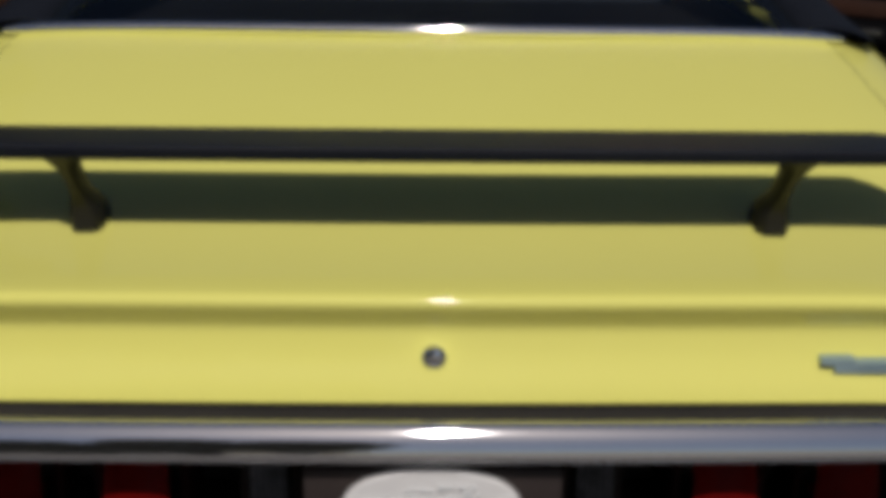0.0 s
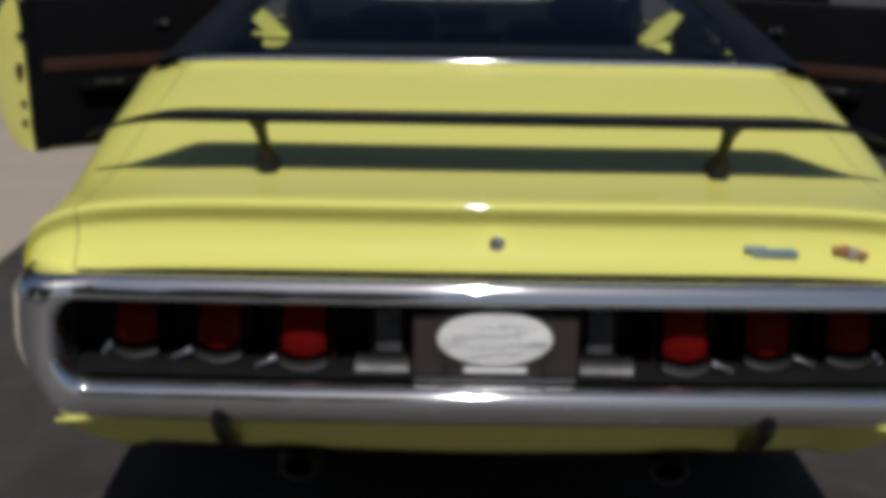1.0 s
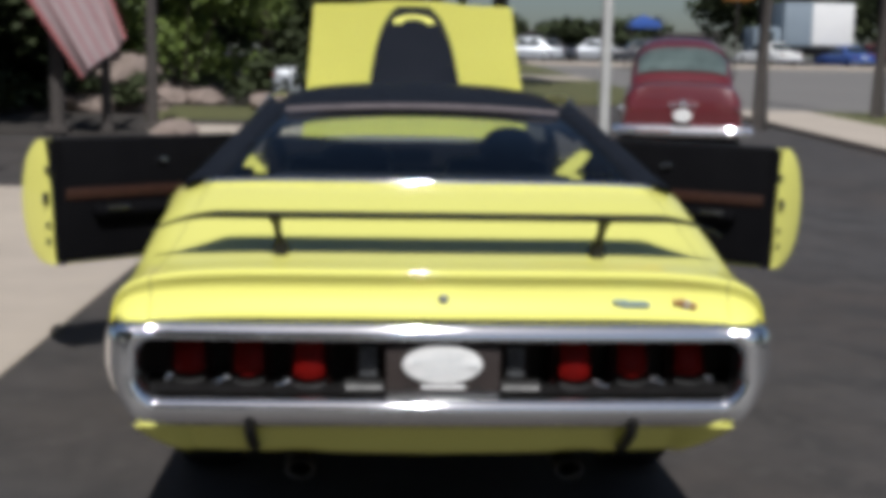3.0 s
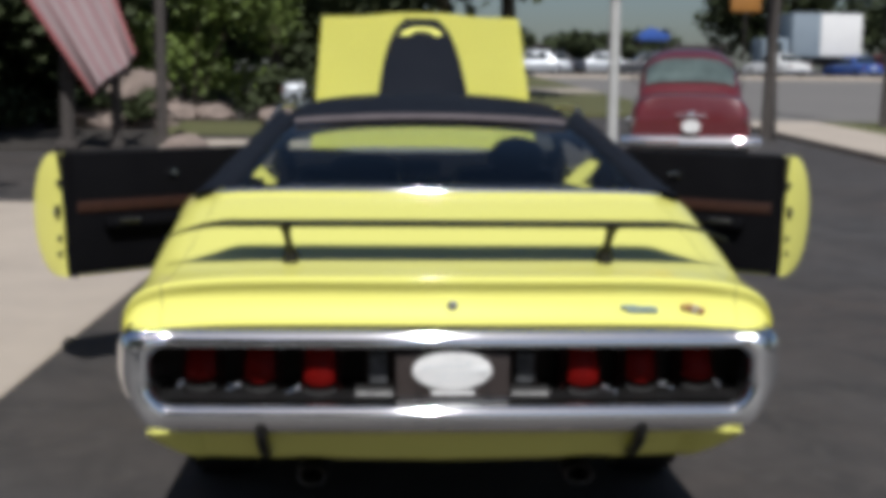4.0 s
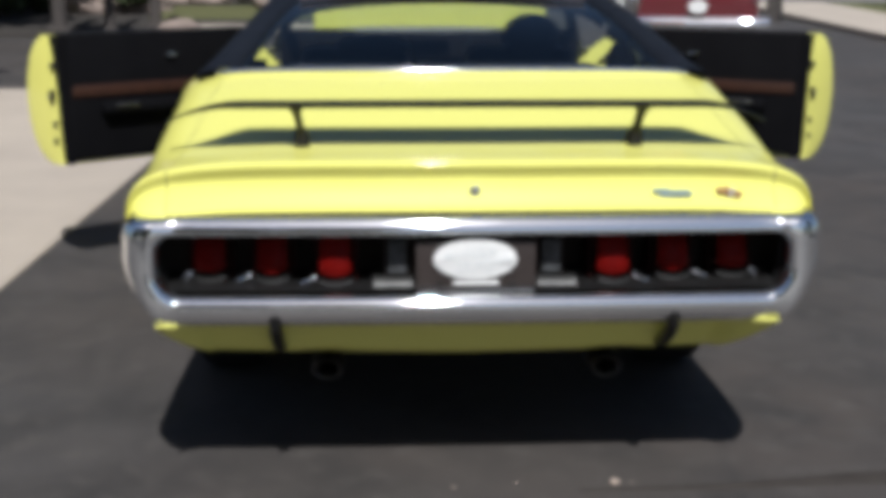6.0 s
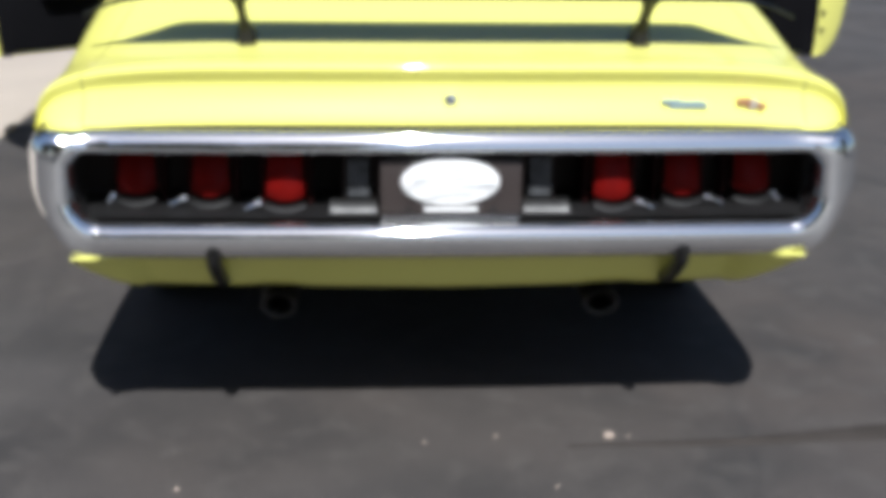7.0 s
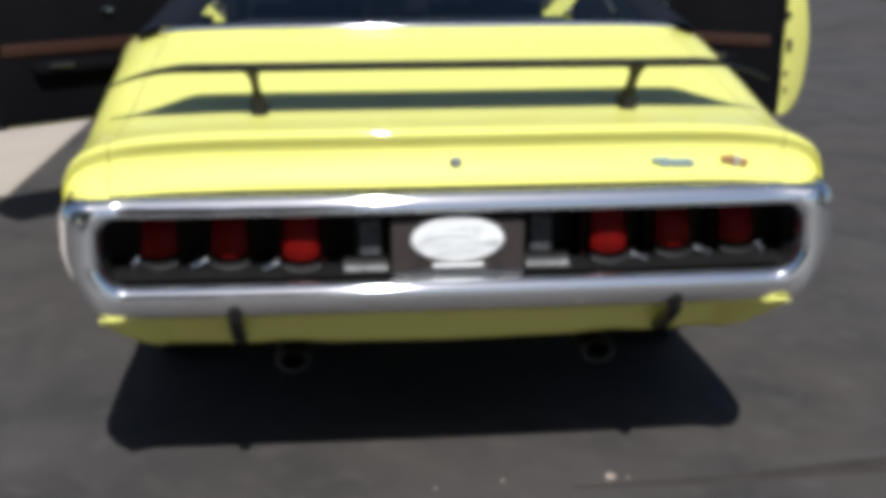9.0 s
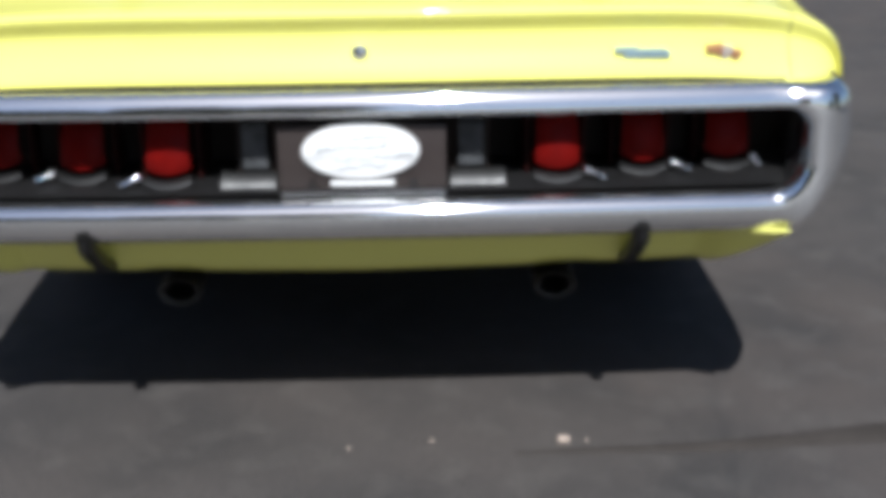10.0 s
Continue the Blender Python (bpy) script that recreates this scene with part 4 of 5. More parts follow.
# ---- open doors ----
def door(s):
    """A door in its own plane: u outward along the door, v from the inside face to the outer skin, then swung open."""
    hinge = Vector((0.955 if s > 0 else -0.945, 3.55, 0))
    ang = radians(34 if s > 0 else 40)
    ux, uy = s * math.cos(ang), -math.sin(ang)
    vx, vy = s * math.sin(ang) * 1.0, math.cos(ang)

    def at(u, v, z):
        return (hinge.x + u * ux + v * vx, hinge.y + u * uy + v * vy, z + 0.026)

    def face_box(bm, u0, u1, v0, v1, z0, z1, bevel=0.0):
        made = box(bm, u0, u1, v0, v1, z0, z1, bevel)
        for vert in made:
            vert.co = Vector(at(vert.co.x, vert.co.y, vert.co.z))

    length, thick, flare = 1.115, 1.12 if s > 0 else 1.02, 0.03 if s > 0 else 0.022
    zs = [0.42, 0.44, 0.48, 0.55, 0.64, 0.74, 0.84, 0.94, 1.005, 1.04]
    bulge = [0.08, 0.135, 0.185, 0.23, 0.255, 0.265, 0.252, 0.22, 0.168, 0.112]
    inset = [-0.01, -0.008, -0.004, 0.0, 0.004, 0.012, 0.026, 0.045, 0.064, 0.076]
    bm = bmesh.new()
    rows = []
    for z, b, v0 in zip(zs, (thick * b for b in bulge), inset):
        rows.append([at(0, v0, z), at(length - 0.01, v0, z), at(length, v0 + 0.004, z), at(length + flare * (b / 0.18), lerp(v0, b, 0.7), z), at(length + flare * (b / 0.18), b, z), at(length * 0.5, b + 0.01, z), at(0, b, z)])
    vs = grid(bm, rows, closed=True)
    bm.faces.new(vs[0])
    bm.faces.new(vs[-1])
    d = part("door", bm, PAINT, car, "yellow car door standing wide open, black inner trim")
    bm = bmesh.new()
    face_box(bm, 0.02, length - 0.05, -0.028, -0.001, 0.43, 1.045, 0.014)
    part("door_trim", bm, TRIM, d, "black vinyl inner door panel")
    bm = bmesh.new()
    grid(bm, [[at(length - 0.06, -0.02, z), at(length - 0.012, -0.016, z), at(length - 0.004, 0.0, z), at(length - 0.003, v0 + 0.006, z), at(length - 0.06, v0 + 0.006, z)] for z, v0 in zip(zs, inset)], closed=True)
    part("weatherstrip", bm, TRIM, d, "black rubber seal along the door edge")
    bm = bmesh.new()
    face_box(bm, length - 0.004, length + 0.022, 0.03, 0.06, 0.72, 0.78, 0.006)
    latch = part("door_latch", bm, BLACK, d, "dark door latch let into the edge")
    bm = bmesh.new()
    face_box(bm, length + 0.016, length + 0.030, 0.038, 0.054, 0.738, 0.762, 0.004)
    part("latch_claw", bm, DULL_CHROME, latch)
    for z0 in (0.52, 0.60, 0.88):
        bm = bmesh.new()
        face_box(bm, length - 0.003, length + 0.017, 0.02, 0.045, z0, z0 + 0.03, 0.006)
        part("edge_plug", bm, RUBBER, d, "black rubber stop on the door edge")
    bm = bmesh.new()
    face_box(bm, 0.05, length - 0.06, -0.036, -0.024, 0.745, 0.80, 0.005)
    part("wood_strip", bm, WOOD, d, "brown wood-grain trim strip")
    bm = bmesh.new()
    face_box(bm, 0.3, 0.92, -0.085, -0.026, 0.66, 0.712, 0.02)
    part("armrest", bm, TRIM, d)
    bm = bmesh.new()
    face_box(bm, 0.74, 0.86, -0.095, -0.08, 0.69, 0.708, 0.006)
    part("pull_handle", bm, DULL_CHROME, d, "bright door pull")
    bm = bmesh.new()
    face_box(bm, 0.49, 0.545, -0.045, -0.026, 0.915, 0.94, 0.006)
    part("inner_handle", bm, CHROME, d, "small chrome inner door handle")
    bm = bmesh.new()
    face_box(bm, 0.03, length - 0.03, 0.004, 0.075, 1.035, 1.053, 0.006)
    part("window_seal", bm, BLACK, d)
    return d


door(-1)
door(1)

# ---- open hood ----
HINGE_Y, HINGE_Z, HOOD_L, HOOD_A = 3.62, 0.96, 1.30, radians(43)


def hood_at(u, x, h=0.0):
    return (x + 0.025, HINGE_Y + u * math.cos(HOOD_A) - h * math.sin(HOOD_A), HINGE_Z + u * math.sin(HOOD_A) + h * math.cos(HOOD_A))


bm = bmesh.new()
rows = []
for j in range(17):
    u = HOOD_L * j / 16
    hw = lerp(0.648, 0.622, j / 16)
    rows.append([hood_at(u, x, 0.03 * math.exp(-(x / 0.28) ** 4) - 0.012 * (abs(x) / 0.66) ** 4) for x in (lerp(-hw, hw, i / 32) for i in range(33))])
grid(bm, rows)
bmesh.ops.solidify(bm, geom=bm.faces[:], thickness=0.025)
hood = part("hood", bm, PAINT, car, "raised yellow hood with a black centre stripe", angle=50)
bm = bmesh.new()
rows = []
for j in range(25):
    v = j / 24
    u = lerp(HOOD_L * 0.36, HOOD_L * 0.955, v)
    hw = curve(v, [(0, 0.275), (0.25, 0.258), (0.5, 0.235), (0.7, 0.205), (0.85, 0.17), (0.94, 0.135), (1.0, 0.095)])
    rows.append([hood_at(u, x, 0.03 * math.exp(-(x / 0.28) ** 4) - 0.012 * (abs(x) / 0.66) ** 4 + 0.004) for x in (lerp(-hw, hw, i / 16) for i in range(17))])
grid(bm, rows)
part("hood_stripe", bm, STRIPE, hood, "satin black tapering hood stripe")
bm = bmesh.new()
rows = []
for k in range(17):
    a = math.pi * k / 16
    rows.append([hood_at(HOOD_L * 0.83 + r * 0.6 * math.sin(a), r * math.cos(a), 0.036) for r in (0.075, 0.13)])
grid(bm, rows)
part("stripe_outline", bm, PAINT, hood, "thin yellow arch inside the stripe")

# ---- the street behind ----
def sedan(name, label, paint, at, size=(1.9, 4.8, 1.45), rear_detail=False, group=""):
    """A parked car facing away (+y): lower body, cabin, windows, wheels, bumper, lamps; rear end at y 0."""
    w, l, h = size[0] / 2, size[1], size[2]
    ob = thing(name, label, "car", at, group)
    deck, hood_z, sill = h * 0.62, h * 0.60, h * 0.21
    bm = bmesh.new()
    rows = []
    for v, zt, ww in ((0.0, 0.50, 0.93), (0.008, 0.585, 0.95), (0.03, 0.60, 0.97), (0.2, 0.625, 1.0), (0.27, 0.635, 1.0), (0.68, 0.63, 1.0), (0.8, 0.61, 0.99), (0.96, 0.56, 0.96), (1.0, 0.48, 0.92)):
        y, zt, ww = v * l, zt * h * (1.06 if rear_detail and v < 0.25 else 1.0), ww * w
        row = []
        for a in range(13):
            t = math.pi * a / 12
            sx, cz = math.cos(t), math.sin(t)
            bulge = 0.42 if rear_detail else 0.28
            row.append((ww * (1 if sx > 0 else -1) * abs(sx) ** bulge, y - (0.10 * (1 - abs(2 * cz - 1)) if rear_detail and v == 0 else 0.0), sill + (zt - sill) * max(cz, 0) ** (bulge + 0.02)))
        rows.append(row)
    vs = grid(bm, rows)
    bm.faces.new(vs[0])
    bm.faces.new(vs[-1])
    part("body", bm, paint, ob)
    bm = bmesh.new()
    rows = []
    zb = h * 0.60
    shape = ((0.19, 0.62, 0.86), (0.31, 0.97, 0.70), (0.36, 0.995, 0.72), (0.48, 1.0, 0.74), (0.56, 0.975, 0.72), (0.70, 0.62, 0.84))
    if rear_detail:
        def arch(y, zt, t, out=0.0):
            return (-(w * 0.86 + out) * math.copysign(abs(math.cos(t)) ** 0.62, math.cos(t)), y * l, zb + (zt * h - zb + out) * max(math.sin(t), 0) ** 0.72)

        for y, zt in ((0.16, 0.605), (0.20, 0.72), (0.24, 0.83), (0.29, 0.925), (0.34, 0.975), (0.40, 0.998), (0.48, 1.0), (0.56, 0.97), (0.63, 0.83), (0.70, 0.62)):
            rows.append([arch(y, zt, math.pi * k / 20) for k in range(21)])
        grid(bm, rows)
        part("cabin", bm, paint, ob)
        bm = bmesh.new()
        grid(bm, [[(p[0] * 0.97, p[1] - 0.03, p[2]) for p in (arch(curve(v, [(0, 0.20), (0.35, 0.225), (0.7, 0.255), (1, 0.285)]), curve(v, [(0, 0.72), (0.35, 0.785), (0.7, 0.86), (1, 0.915)]), math.pi * lerp(0.2, 0.8, k / 12), 0.014) for k in range(13))] for v in (0, 0.2, 0.35, 0.55, 0.7, 0.85, 1)])
        part("rear_window", bm, REFLECTION_GLASS, ob, "rear window with pale green reflections painted in")
        shape = ()
    for y, zt, wt in shape:
        rows.append([(-w * 0.9, y * l, zb), (-wt * w, y * l, h * zt - 0.03), (-wt * w * 0.85, y * l, h * zt), (0, y * l, h * zt + 0.01), (wt * w * 0.85, y * l, h * zt), (wt * w, y * l, h * zt - 0.03), (w * 0.9, y * l, zb)])
    if shape:
        grid(bm, rows)
        part("cabin", bm, paint, ob)
    for nm, y0, z0, y1, z1, w0, w1, off in (("rear_window", 0.205, 0.655, 0.298, 0.935, 0.76, 0.62, -0.02), ("windscreen", 0.69, 0.655, 0.575, 0.935, 0.76, 0.64, 0.02))[0 if shape else 1:]:
        bm = bmesh.new()
        grid(bm, [[(lerp(-w * ww, w * ww, i / 8), lerp(y0, y1, v) * l + off, lerp(z0, z1, v) * h + 0.012) for i in range(9)] for v, ww in ((0, w0), (0.5, (w0 + w1) / 2), (1, w1))])
        part(nm, bm, DARK_GLASS, ob)
    for s in (-1, 1):
        bm = bmesh.new()
        grid(bm, [[(s * (lerp(0.885, 0.735, v) * w + 0.012), y * l, lerp(0.64, 0.93, v) * h) for y in (lerp(0.27, 0.345, v), 0.45, 0.5, lerp(0.66, 0.56, v))] for v in (0, 1)])
        part("side_window", bm, DARK_GLASS, ob)
        for y in (0.2, 0.8):
            bm = bmesh.new()
            prof = [(0.14, 0.07), (0.18, 0.09), (0.29, 0.095), (0.32, 0.08), (0.325, 0.0), (0.32, -0.08), (0.29, -0.095), (0.14, -0.09)]
            grid(bm, [[(s * (w - 0.1) + s * d, y * l + r * math.cos(a), 0.325 + r * math.sin(a)) for a in (2 * math.pi * k / 20 for k in range(20))] for r, d in prof], closed=True)
            tyre = part("tyre", bm, RUBBER, ob)
            bm = bmesh.new()
            grid(bm, [[(s * (w - 0.1) + s * d, y * l + r * math.cos(a), 0.325 + r * math.sin(a)) for a in (2 * math.pi * k / 20 for k in range(20))] for r, d in ((0.15, 0.07), (0.08, 0.05), (0.001, 0.075))], closed=True)
            part("rim", bm, DULL_CHROME, tyre)
        bm = bmesh.new()
        box(bm, s * w * (0.76 if rear_detail else 0.62), s * w * 0.9, -0.035, 0.06, h * (0.40 if rear_detail else 0.43), h * (0.45 if rear_detail else 0.50), 0.01)
        part("tail_lamp", bm, RED_LENS, ob)
    for y0, y1 in ((-0.09, 0.05), (l - 0.05, l + 0.07)):
        bm = bmesh.new()
        rows = []
        for i in range(17):
            x = lerp(-1, 1, i / 16)
            b = 0.05 * abs(x) ** 6 * (1 if y0 < 0 else -1)
            rows.append([(x * w * (1.12 if rear_detail else 1.02), y0 + b, h * 0.22), (x * w * (1.12 if rear_detail else 1.02), y0 + b - 0.015, h * 0.25), (x * w * (1.12 if rear_detail else 1.02), y0 + b, h * 0.275), (x * w * (1.12 if rear_detail else 1.02), y0 + b + 0.035, h * 0.30), (x * w * (1.12 if rear_detail else 1.02), y1 + b, h * 0.31), (x * w * (1.12 if rear_detail else 1.02), y1 + b, h * 0.22)])
        grid(bm, rows, closed=True)
        part("bumper", bm, CHROME, ob, "shiny chrome bumper")
    bm = bmesh.new()
    if rear_detail:
        tube(bm, [(0, -0.06, h * 0.385), (0, -0.13, h * 0.385)], [0.13, 0.13], 20, squash=0.7)
    else:
        box(bm, -0.16, 0.16, -0.03, 0.0, h * 0.42, h * 0.50, 0.006)
    part("number_plate", bm, OVAL, ob)
    if rear_detail:
        bm = bmesh.new()
        tube(bm, [(lerp(-0.2, 0.2, i / 10), -0.085, h * 0.47) for i in range(11)], 0.012, 8)
        part("boot_moulding", bm, CHROME, ob)
        bm = bmesh.new()
        ellipsoid(bm, (0, -0.08, h * 0.49), (0.06, 0.03, 0.03), 8)
        part("boot_emblem", bm, CHROME, ob)
        bm = bmesh.new()
        box(bm, -w * 0.95, w * 0.95, 0.25, l - 0.3, 0.15, 0.27, 0.02)
        part("underbody", bm, UNDER, ob)
    return ob


sedan("parked_sedan", "maroon older sedan with a chrome bumper, parked on asphalt", RED_PAINT, pose(4.10, 14.0, rise(14.95), 1.6, 0, -12), (1.74, 4.9, 1.74), True)
sedan("parked_sedan", "silver car parked beyond the lawn, mostly hidden", SILVER_PAINT, pose(-2.6, 25.6, rise(25.6) + 0.06, 0, 0, -84), (1.8, 4.5, 1.42))
sedan("small_blue_car", "small bright blue car across the street", BLUE_PAINT, pose(28.2, 68.5, rise(68.5), 0, 0, 12), (1.7, 4.0, 1.35))
for k, (x, y, paint, col, turn) in enumerate(((10.5, 69, SILVER_PAINT, "silver", 85), (17.5, 70, NAVY_PAINT, "dark", 90), (24.2, 69.5, WHITE_PAINT, "white", 20), (34.5, 69, NAVY_PAINT, "dark", 92), (16.0, 78, SILVER_PAINT, "silver", 90), (12.5, 77, NAVY_PAINT, "dark", 92), (32.0, 72, RED_PAINT, "maroon", 30), (41.0, 71, NAVY_PAINT, "dark", 90), (5.5, 76, SILVER_PAINT, "silver", 88))):
    sedan("distant_car", col + " car parked across the street", paint, pose(x, y, rise(y), 0, 0, turn), (1.8, 4.5, 1.45), group="cars across the street")


def box_truck(at):
    ob = thing("box_truck", "white and grey box truck parked across the street", "truck", at)
    bm = bmesh.new()
    box(bm, -2.2, 2.2, -1.15, 1.15, 1.2, 3.85, 0.04)
    part("cargo_box", bm, GREY_PANEL, ob, "grey-blue cargo box side")
    bm = bmesh.new()
    box(bm, -0.4, 2.24, -1.19, -1.155, 1.25, 3.81, 0.01)
    part("cargo_panel", bm, WHITE_PAINT, ob, "bright white panel")
    bm = bmesh.new()
    box(bm, -4.0, -2.3, -1.05, 1.05, 0.6, 2.3, 0.15)
    cab = part("cab", bm, GREY_PANEL, ob)
    bm = bmesh.new()
    box(bm, -3.7, -2.8, -1.075, -1.05, 1.45, 2.05, 0.01)
    part("cab_window", bm, DARK_GLASS, cab)
    bm = bmesh.new()
    box(bm, -3.9, 2.2, -0.8, 0.8, 0.65, 1.19, 0.03)
    part("chassis", bm, UNDER, ob)
    for x in (-3.2, 1.2):
        for s in (-1, 1):
            bm = bmesh.new()
            tube(bm, [(x, s * 0.75, 0.48), (x, s * 1.05, 0.48)], 0.48, 20)
            part("wheel", bm, RUBBER, ob)


box_truck(pose(26.8, 74.0, rise(74), 0, 0, 4))


# ---- poles and sign ----
bm = bmesh.new()
tube(bm, [(0, 0, 0), (0, 0, 2.4), (0, 0, 3.6)], [0.062, 0.06, 0.06], 20)
sign = thing("street_sign", "orange sign board on a pale steel pole", "sign", pose(2.44, 11.0, rise(11), 0, 0, -4))
part("pole", bm, STEEL, sign, "pale painted steel pole")
bm = bmesh.new()
box(bm, -0.14, 0.14, -0.14, 0.14, -0.02, 0.03, 0.01)
part("base_plate", bm, STEEL, sign)
bm = bmesh.new()
box(bm, -1.13, 0.94, -0.12, 0.12, 2.45, 3.34, 0.03)
board = part("sign_board", bm, ORANGE, sign, "glossy orange sign board")
bm = bmesh.new()
tube(bm, [(-1.14, -0.125, 2.45), (0.95, -0.125, 2.45)], 0.02, 8)
part("frame_edge", bm, FLAG_RED, board)
bm = bmesh.new()
box(bm, -1.02, 0.87, -0.135, -0.118, 2.54, 3.3, 0.004)
face = part("sign_face", bm, PEACH, board, "lighter peach face panel")
bm = bmesh.new()
box(bm, -0.05, 0.28, -0.141, -0.136, 2.545, 2.62, 0.002)
part("print_bar", bm, POST, board)


def utility_pole(at, label):
    ob = thing("utility_pole", label, "pole", at)
    bm = bmesh.new()
    tube(bm, [(0, 0, 0), (0.01, 0, 3), (0.0, 0.01, 6), (0.0, 0, 9)], [0.17, 0.155, 0.14, 0.12], 14)
    part("pole", bm, POST, ob)
    bm = bmesh.new()
    box(bm, -1.1, 1.1, -0.2, -0.1, 8.2, 8.32, 0.01)
    part("crossarm", bm, POST, ob)


utility_pole(pose(7.38, 21.0, rise(21)), "dark weathered wooden utility pole beside the footpath")
utility_pole(pose(10.78, 23.5, rise(23.5) + 0.08), "dark weathered wooden utility pole beside the street")
ob = thing("traffic_sign", "small orange warning sign beyond the utility pole", "sign", pose(13.6, 44.5, rise(44.5)))
bm = bmesh.new()
tube(bm, [(0, 0, 0), (0, 0, 3.2)], 0.025, 8)
part("pole", bm, POST, ob)
bm = bmesh.new()
box(bm, -0.58, 0.58, -0.03, 0.03, 3.1, 3.75, 0.02)
part("board", bm, DIM_ORANGE, ob)

# porch posts and flag
for x, y, r in ((-5.42, 17.35, 0.125), (-4.66, 17.5, 0.085), (-4.02, 18.1, 0.1)):
    bm = bmesh.new()
    tube(bm, [(0, 0, 0), (0, 0, 1.5), (0, 0, 4.2)], [r, r * 0.95, r * 0.9], 12)
    box(bm, -r * 1.5, r * 1.5, -r * 1.5, r * 1.5, 0, 0.12, 0.02)
    ob = part("timber_post", bm, POST, None, "dark weathered timber post in a garden bed", category="post", group="posts by the garden")
    ob.matrix_world = pose(x, y, rise(y) + 0.04)

flag = thing("flag", "faded striped flag hanging from a slanted staff", "flag")
bm = bmesh.new()
tube(bm, [(-4.66, 17.42, 3.47), (-6.15, 16.3, 3.03)], [0.022, 0.018], 8)
part("staff", bm, POST, flag)
bm = bmesh.new()
n_u, n_v = 26, 26
ends = Vector((-6.0, 16.42, 3.06)), Vector((-4.8, 17.3, 3.42))
corners = Vector((-4.88, 16.6, 1.25)), Vector((-4.17, 16.95, 1.9))
vs = []
for j in range(n_v + 1):
    v = j / n_v
    row = []
    for i in range(n_u + 1):
        u = i / n_u
        p = ends[0].lerp(ends[1], u).lerp(corners[0].lerp(corners[1], u), v)
        p.y += 0.10 * v * math.sin(9 * u + 2 * v) + 0.04 * math.sin(17 * u + v)
        p.x += 0.02 * v * math.sin(12 * u)
        row.append(bm.verts.new(p))
    vs.append(row)
for j in range(n_v):
    for i in range(n_u):
        f = bm.faces.new((vs[j][i], vs[j][i + 1], vs[j + 1][i + 1], vs[j + 1][i]))
        f.material_index = 2 if (j < 7 and 11 <= i < 18) else (3 if i < 1 or i > 24 else (0 if (i // 2) % 2 == 0 else 1))
part("cloth", bm, [FLAG_RED, FLAG_WHITE, FLAG_BLUE, FLAG_EDGE], flag, "faded red and white striped cloth")


# ---- planting ----
def leaf_cloud(bm, centre, radii, count, size, rnd):
    """Many small tilted leaf clumps scattered through an uneven volume."""
    lumps = [(Vector(centre) + Vector((rnd.uniform(-1, 1) * radii[0] * 0.75, rnd.uniform(-1, 1) * radii[1] * 0.75, rnd.uniform(-0.8, 0.9) * radii[2] * 0.75)), rnd.uniform(0.28, 0.55)) for _ in range(14)]
    for _ in range(count):
        c, r = rnd.choice(lumps)
        d = Vector((rnd.gauss(0, 1), rnd.gauss(0, 1), rnd.gauss(0, 1))).normalized() * (rnd.random() ** 0.4)
        p = c + Vector((d.x * radii[0] * r, d.y * radii[1] * r, d.z * radii[2] * r))
        e = Euler((rnd.uniform(-1, 1), rnd.uniform(-1, 1), rnd.uniform(0, 6.3))).to_matrix()
        s = size * rnd.uniform(0.6, 1.4)
        q = [p + e @ Vector(v) * s for v in ((-0.5, -0.15, 0), (0.0, -0.4, 0.12), (0.55, 0, -0.05), (0.0, 0.4, 0.1), (-0.45, 0.2, 0.0))]
        bm.faces.new([bm.verts.new(v) for v in q])


def tree(at, height, spread, leaf, seed, label, count=2600, low=0.35, size=0.28):
    rnd = random.Random(seed)
    ob = thing("tree", label, "tree", at)
    bm = bmesh.new()
    tube(bm, [(0, 0, -0.1), (0.05, 0, height * 0.2), (-0.05, 0.05, height * 0.5), (0.05, 0, height * 0.8)], [height * 0.035, height * 0.028, height * 0.02, height * 0.008], 10)
    part("trunk", bm, BARK, ob)
    for k in range(6):
        a = k * 1.1 + rnd.random()
        z = height * rnd.uniform(0.3, 0.6)
        bm = bmesh.new()
        tube(bm, [(0, 0, z), (math.cos(a) * spread * 0.35, math.sin(a) * spread * 0.35, z + height * 0.12), (math.cos(a) * spread * 0.7, math.sin(a) * spread * 0.7, z + height * 0.2)], [height * 0.014, height * 0.009, height * 0.004], 7)
        part("limb", bm, BARK, ob)
    bm = bmesh.new()
    leaf_cloud(bm, (0, 0, height * (low + 1) / 2), (spread, spread, height * (1 - low) / 2), count, size, rnd)
    part("crown", bm, leaf, ob, smooth=False)
    return ob


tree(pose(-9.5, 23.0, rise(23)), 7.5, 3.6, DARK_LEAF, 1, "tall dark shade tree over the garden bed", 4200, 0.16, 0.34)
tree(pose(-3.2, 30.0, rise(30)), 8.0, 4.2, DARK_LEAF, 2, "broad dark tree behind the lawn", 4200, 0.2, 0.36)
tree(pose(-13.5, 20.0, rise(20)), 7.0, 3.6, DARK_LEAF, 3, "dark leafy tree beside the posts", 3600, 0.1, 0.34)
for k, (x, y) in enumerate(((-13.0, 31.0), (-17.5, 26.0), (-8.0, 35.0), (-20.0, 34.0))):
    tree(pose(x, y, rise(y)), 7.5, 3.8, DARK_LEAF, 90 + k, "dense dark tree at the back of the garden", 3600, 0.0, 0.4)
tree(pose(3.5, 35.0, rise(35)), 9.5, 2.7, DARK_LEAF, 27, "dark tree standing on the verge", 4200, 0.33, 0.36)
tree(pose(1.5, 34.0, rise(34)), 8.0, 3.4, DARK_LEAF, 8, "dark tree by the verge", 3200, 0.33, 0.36)


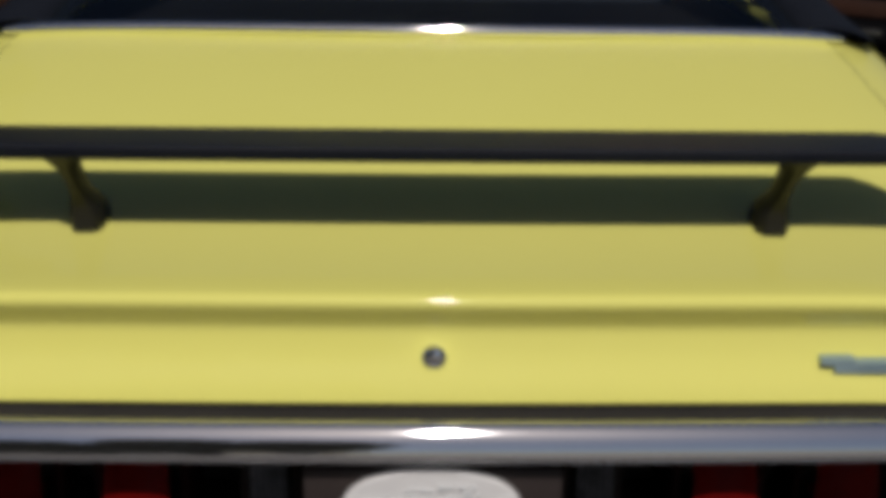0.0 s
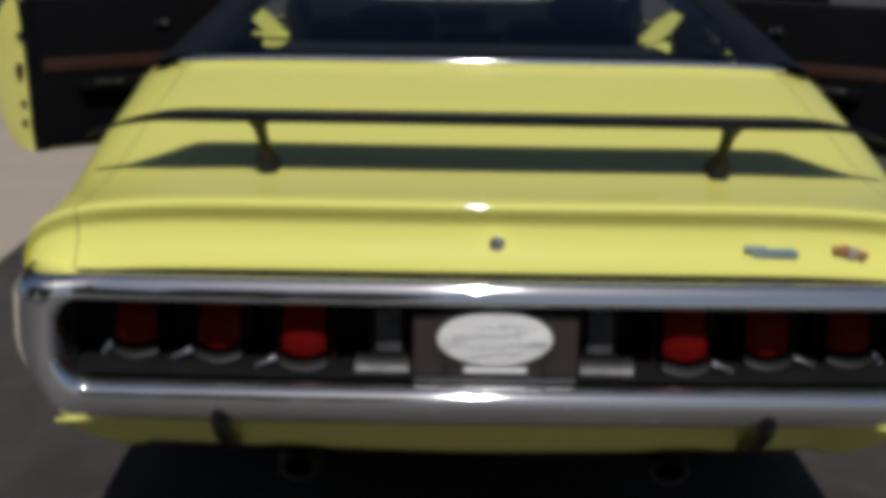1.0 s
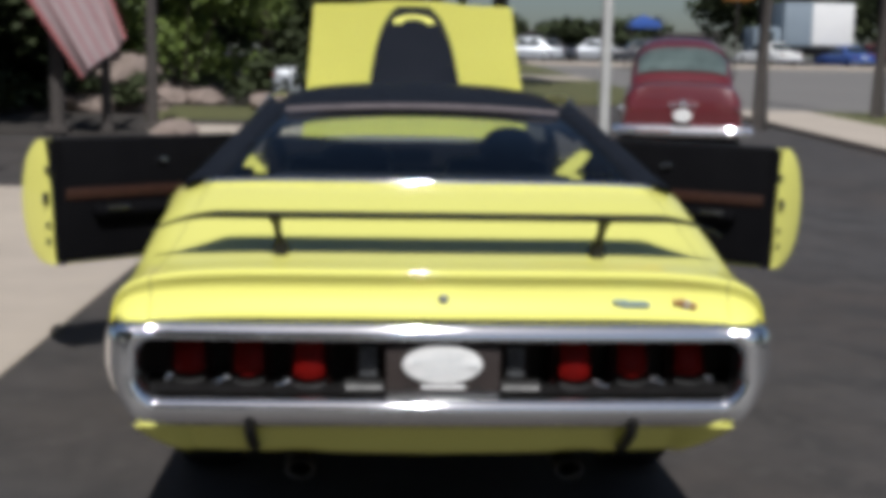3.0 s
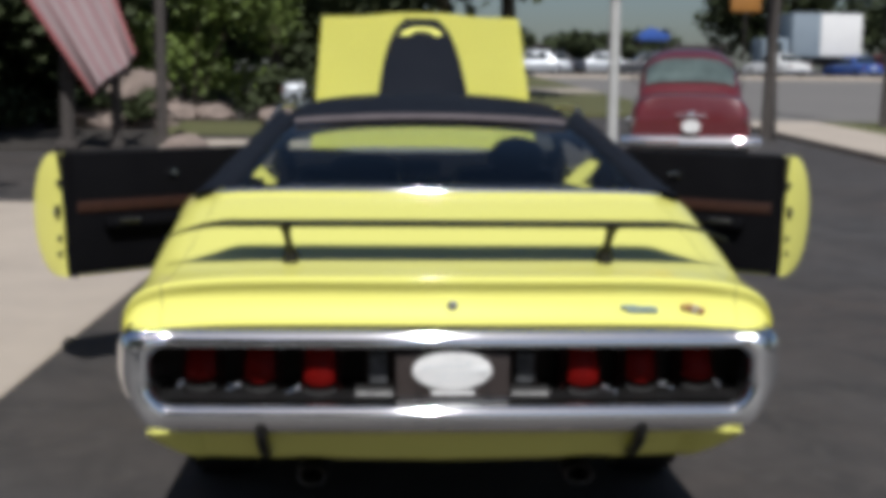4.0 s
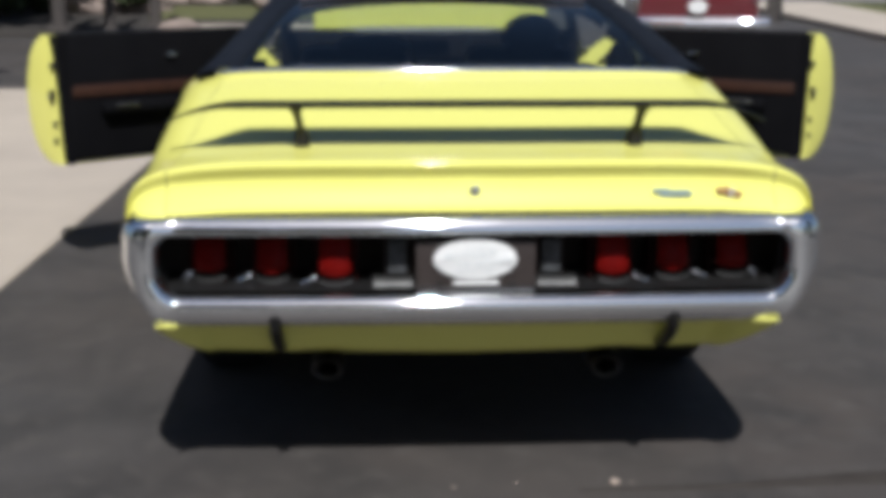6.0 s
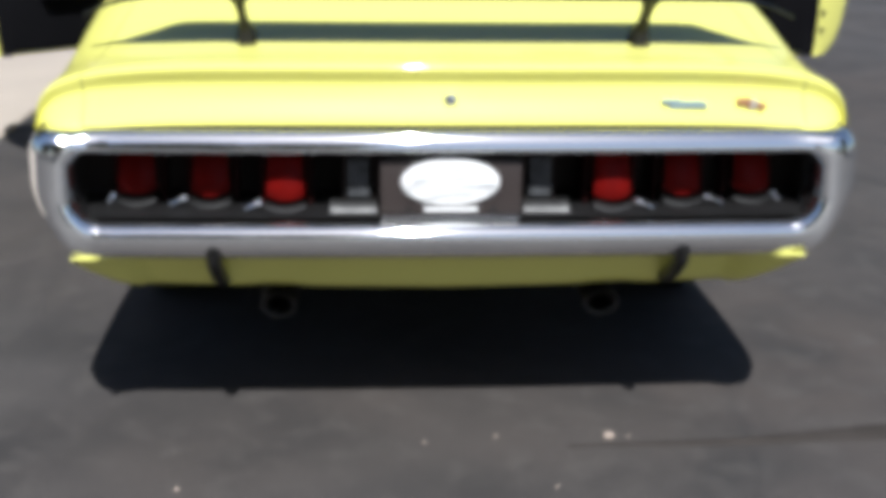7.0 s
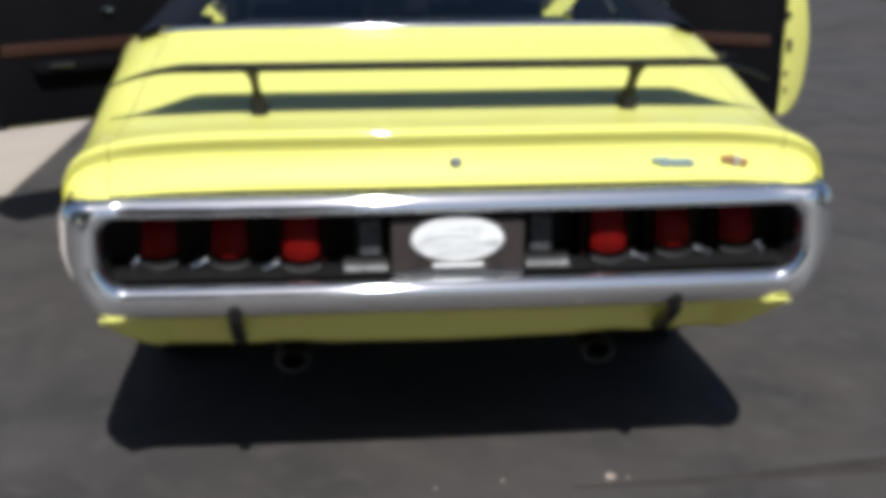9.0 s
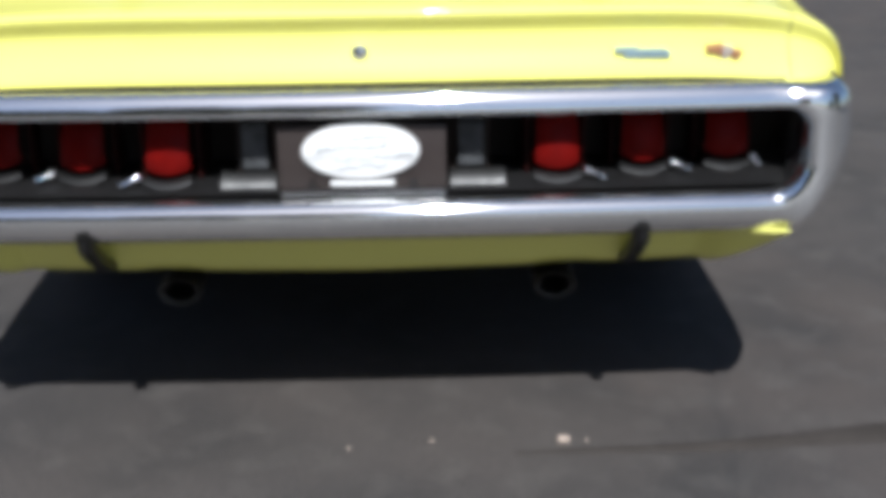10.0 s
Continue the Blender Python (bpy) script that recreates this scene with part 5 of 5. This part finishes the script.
# crowns out of view, added to cast shade on asphalt and garden bed
tree(pose(-8.2, 7.0, 0.02), 9.0, 3.4, DARK_LEAF, 23, "unseen shade tree added beside the apron", 4200, 0.42, 0.4)
tree(pose(-10.6, 15.4, rise(15.4)), 10.5, 5.2, DARK_LEAF, 21, "large tree with unseen crown, added to shade the garden", 6500, 0.42, 0.42)
# unseen trees, added to block low sky and darken the chrome reflections
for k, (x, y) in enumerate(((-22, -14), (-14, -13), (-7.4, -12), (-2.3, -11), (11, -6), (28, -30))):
    tree(pose(x, y, 0), (9.0, 9.5, 8.0, 9.0, 6.0, 8.0)[k], (4.4, 3.8, 2.4, 2.0, 2.6, 4.4)[k], DARK_LEAF, 70 + k, "unseen leafy tree added behind the camera", 4500, 0.02, 0.5)


def bush(x, y, r, h, leaf, seed, label, count=1500, size=0.16):
    rnd = random.Random(seed)
    bm = bmesh.new()
    leaf_cloud(bm, (0, 0, h / 2), (r, r, h / 2), count, size, rnd)
    ob = thing("bush", label, "bush", pose(x, y, rise(y) + 0.04))
    part("foliage", bm, leaf, ob, smooth=False)
    for k in range(5):
        a = k * 1.26
        bm = bmesh.new()
        tube(bm, [(math.cos(a) * 0.05, math.sin(a) * 0.05, -0.05), (math.cos(a) * r * 0.4, math.sin(a) * r * 0.4, h * 0.6)], [0.03, 0.012], 6)
        part("stem", bm, BARK, ob)


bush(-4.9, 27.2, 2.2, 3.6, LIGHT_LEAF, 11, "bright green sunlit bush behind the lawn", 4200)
for k, (x, y, r, h) in enumerate(((-31, 44, 4, 5), (-25, 43, 4, 5), (-19, 42, 4, 5), (-13.5, 41, 3.5, 5), (-8, 42, 4, 5), (-2.5, 43, 3.5, 4.5), (-12, 27, 2.6, 3.2), (-16, 24, 2.6, 3.4), (-9.5, 30, 2.4, 3.0))):
    bush(x, y, r, h, DARK_LEAF, 130 + k, "tall dense dark hedge bush closing the garden", 3000, 0.42)
bush(-7.6, 21.5, 0.9, 1.0, DARK_LEAF, 12, "low green bush in the bed")
bush(-2.2, 25.5, 1.2, 1.3, DARK_LEAF, 13, "low dark bush behind the lawn")
bush(-5.6, 22.5, 1.0, 0.8, DARK_LEAF, 14, "low dark bush in the bed")
for k, (x, y, r) in enumerate(((-5.95, 22.4, 0.5), (-6.6, 23.0, 0.35), (-5.85, 25.6, 0.72), (-4.9, 25.4, 0.4), (-4.1, 25.2, 0.38), (-5.0, 22.6, 0.42), (-3.4, 16.6, 0.3), (-9.2, 22.0, 0.4), (-2.4, 23.2, 0.45))):
    rnd = random.Random(30 + k)
    bm = bmesh.new()
    bmesh.ops.create_icosphere(bm, subdivisions=3, radius=1.0)
    for v in bm.verts:
        v.co *= 1 + 0.3 * noise.noise(v.co * 1.4 + Vector((k * 3.1, 0, 0))) + 0.12 * noise.noise(v.co * 4.0 + Vector((k * 1.7, 0, 0)))
        v.co = Vector((v.co.x * r * 1.2, v.co.y * r, v.co.z * r * (0.95 if r > 0.7 else 0.65)))
    ob = part("boulder", bm, ROCK, None, "pale tan landscaping boulder in a mulch bed", category="rock", group="boulders in the bed")
    ob.matrix_world = pose(x, y, rise(y) + 0.04 + r * (0.6 if r > 0.7 else 0.3))

# far trees and buildings
for k, (x, y, h, sp) in enumerate(((-6, 82, 8, 6), (6, 88, 3.4, 4), (17, 90, 3.2, 5), (27, 84, 7.5, 5.5), (37, 80, 9.0, 6.5), (47, 84, 9, 7), (-18, 80, 9, 7))):
    tree(pose(x, y, rise(y)), h, sp, DARK_LEAF, 50 + k, "distant green tree across the street", 4200, 0.08, 0.5)
ob = thing("far_building", "low grey commercial building beyond the street", "building", pose(12, 100, rise(100)))
bm = bmesh.new()
box(bm, -16, 16, 0, 10, 0, 2.0, 0.05)
part("wall", bm, WALL, ob)
bm = bmesh.new()
box(bm, -16.3, 16.3, -0.3, 10.3, 2.0, 2.3, 0.05)
part("roof", bm, POST, ob)
for i in range(8):
    bm = bmesh.new()
    box(bm, -14 + i * 3.6, -11.8 + i * 3.6, -0.06, 0.02, 0.6, 1.6, 0.02)
    part("window", bm, DARK_GLASS, ob)
ob = thing("canopy_tent", "bright blue canopy among the far parked cars", "canopy", pose(12.4, 56.0, rise(56)))
bm = bmesh.new()
grid(bm, [[(x * k, y * k, z) for x, y in ((-1.5, -1.5), (1.5, -1.5), (1.5, 1.5), (-1.5, 1.5))] for k, z in ((0.48, 2.0), (0.48, 2.25), (0.02, 2.6))], closed=True)
part("canopy", bm, BLUE_PAINT, ob, "bright blue cloth canopy")
for sx in (-0.68, 0.68):
    for sy in (-0.68, 0.68):
        bm = bmesh.new()
        tube(bm, [(sx, sy, 0), (sx, sy, 2.05)], 0.03, 8)
        part("leg", bm, POST, ob)
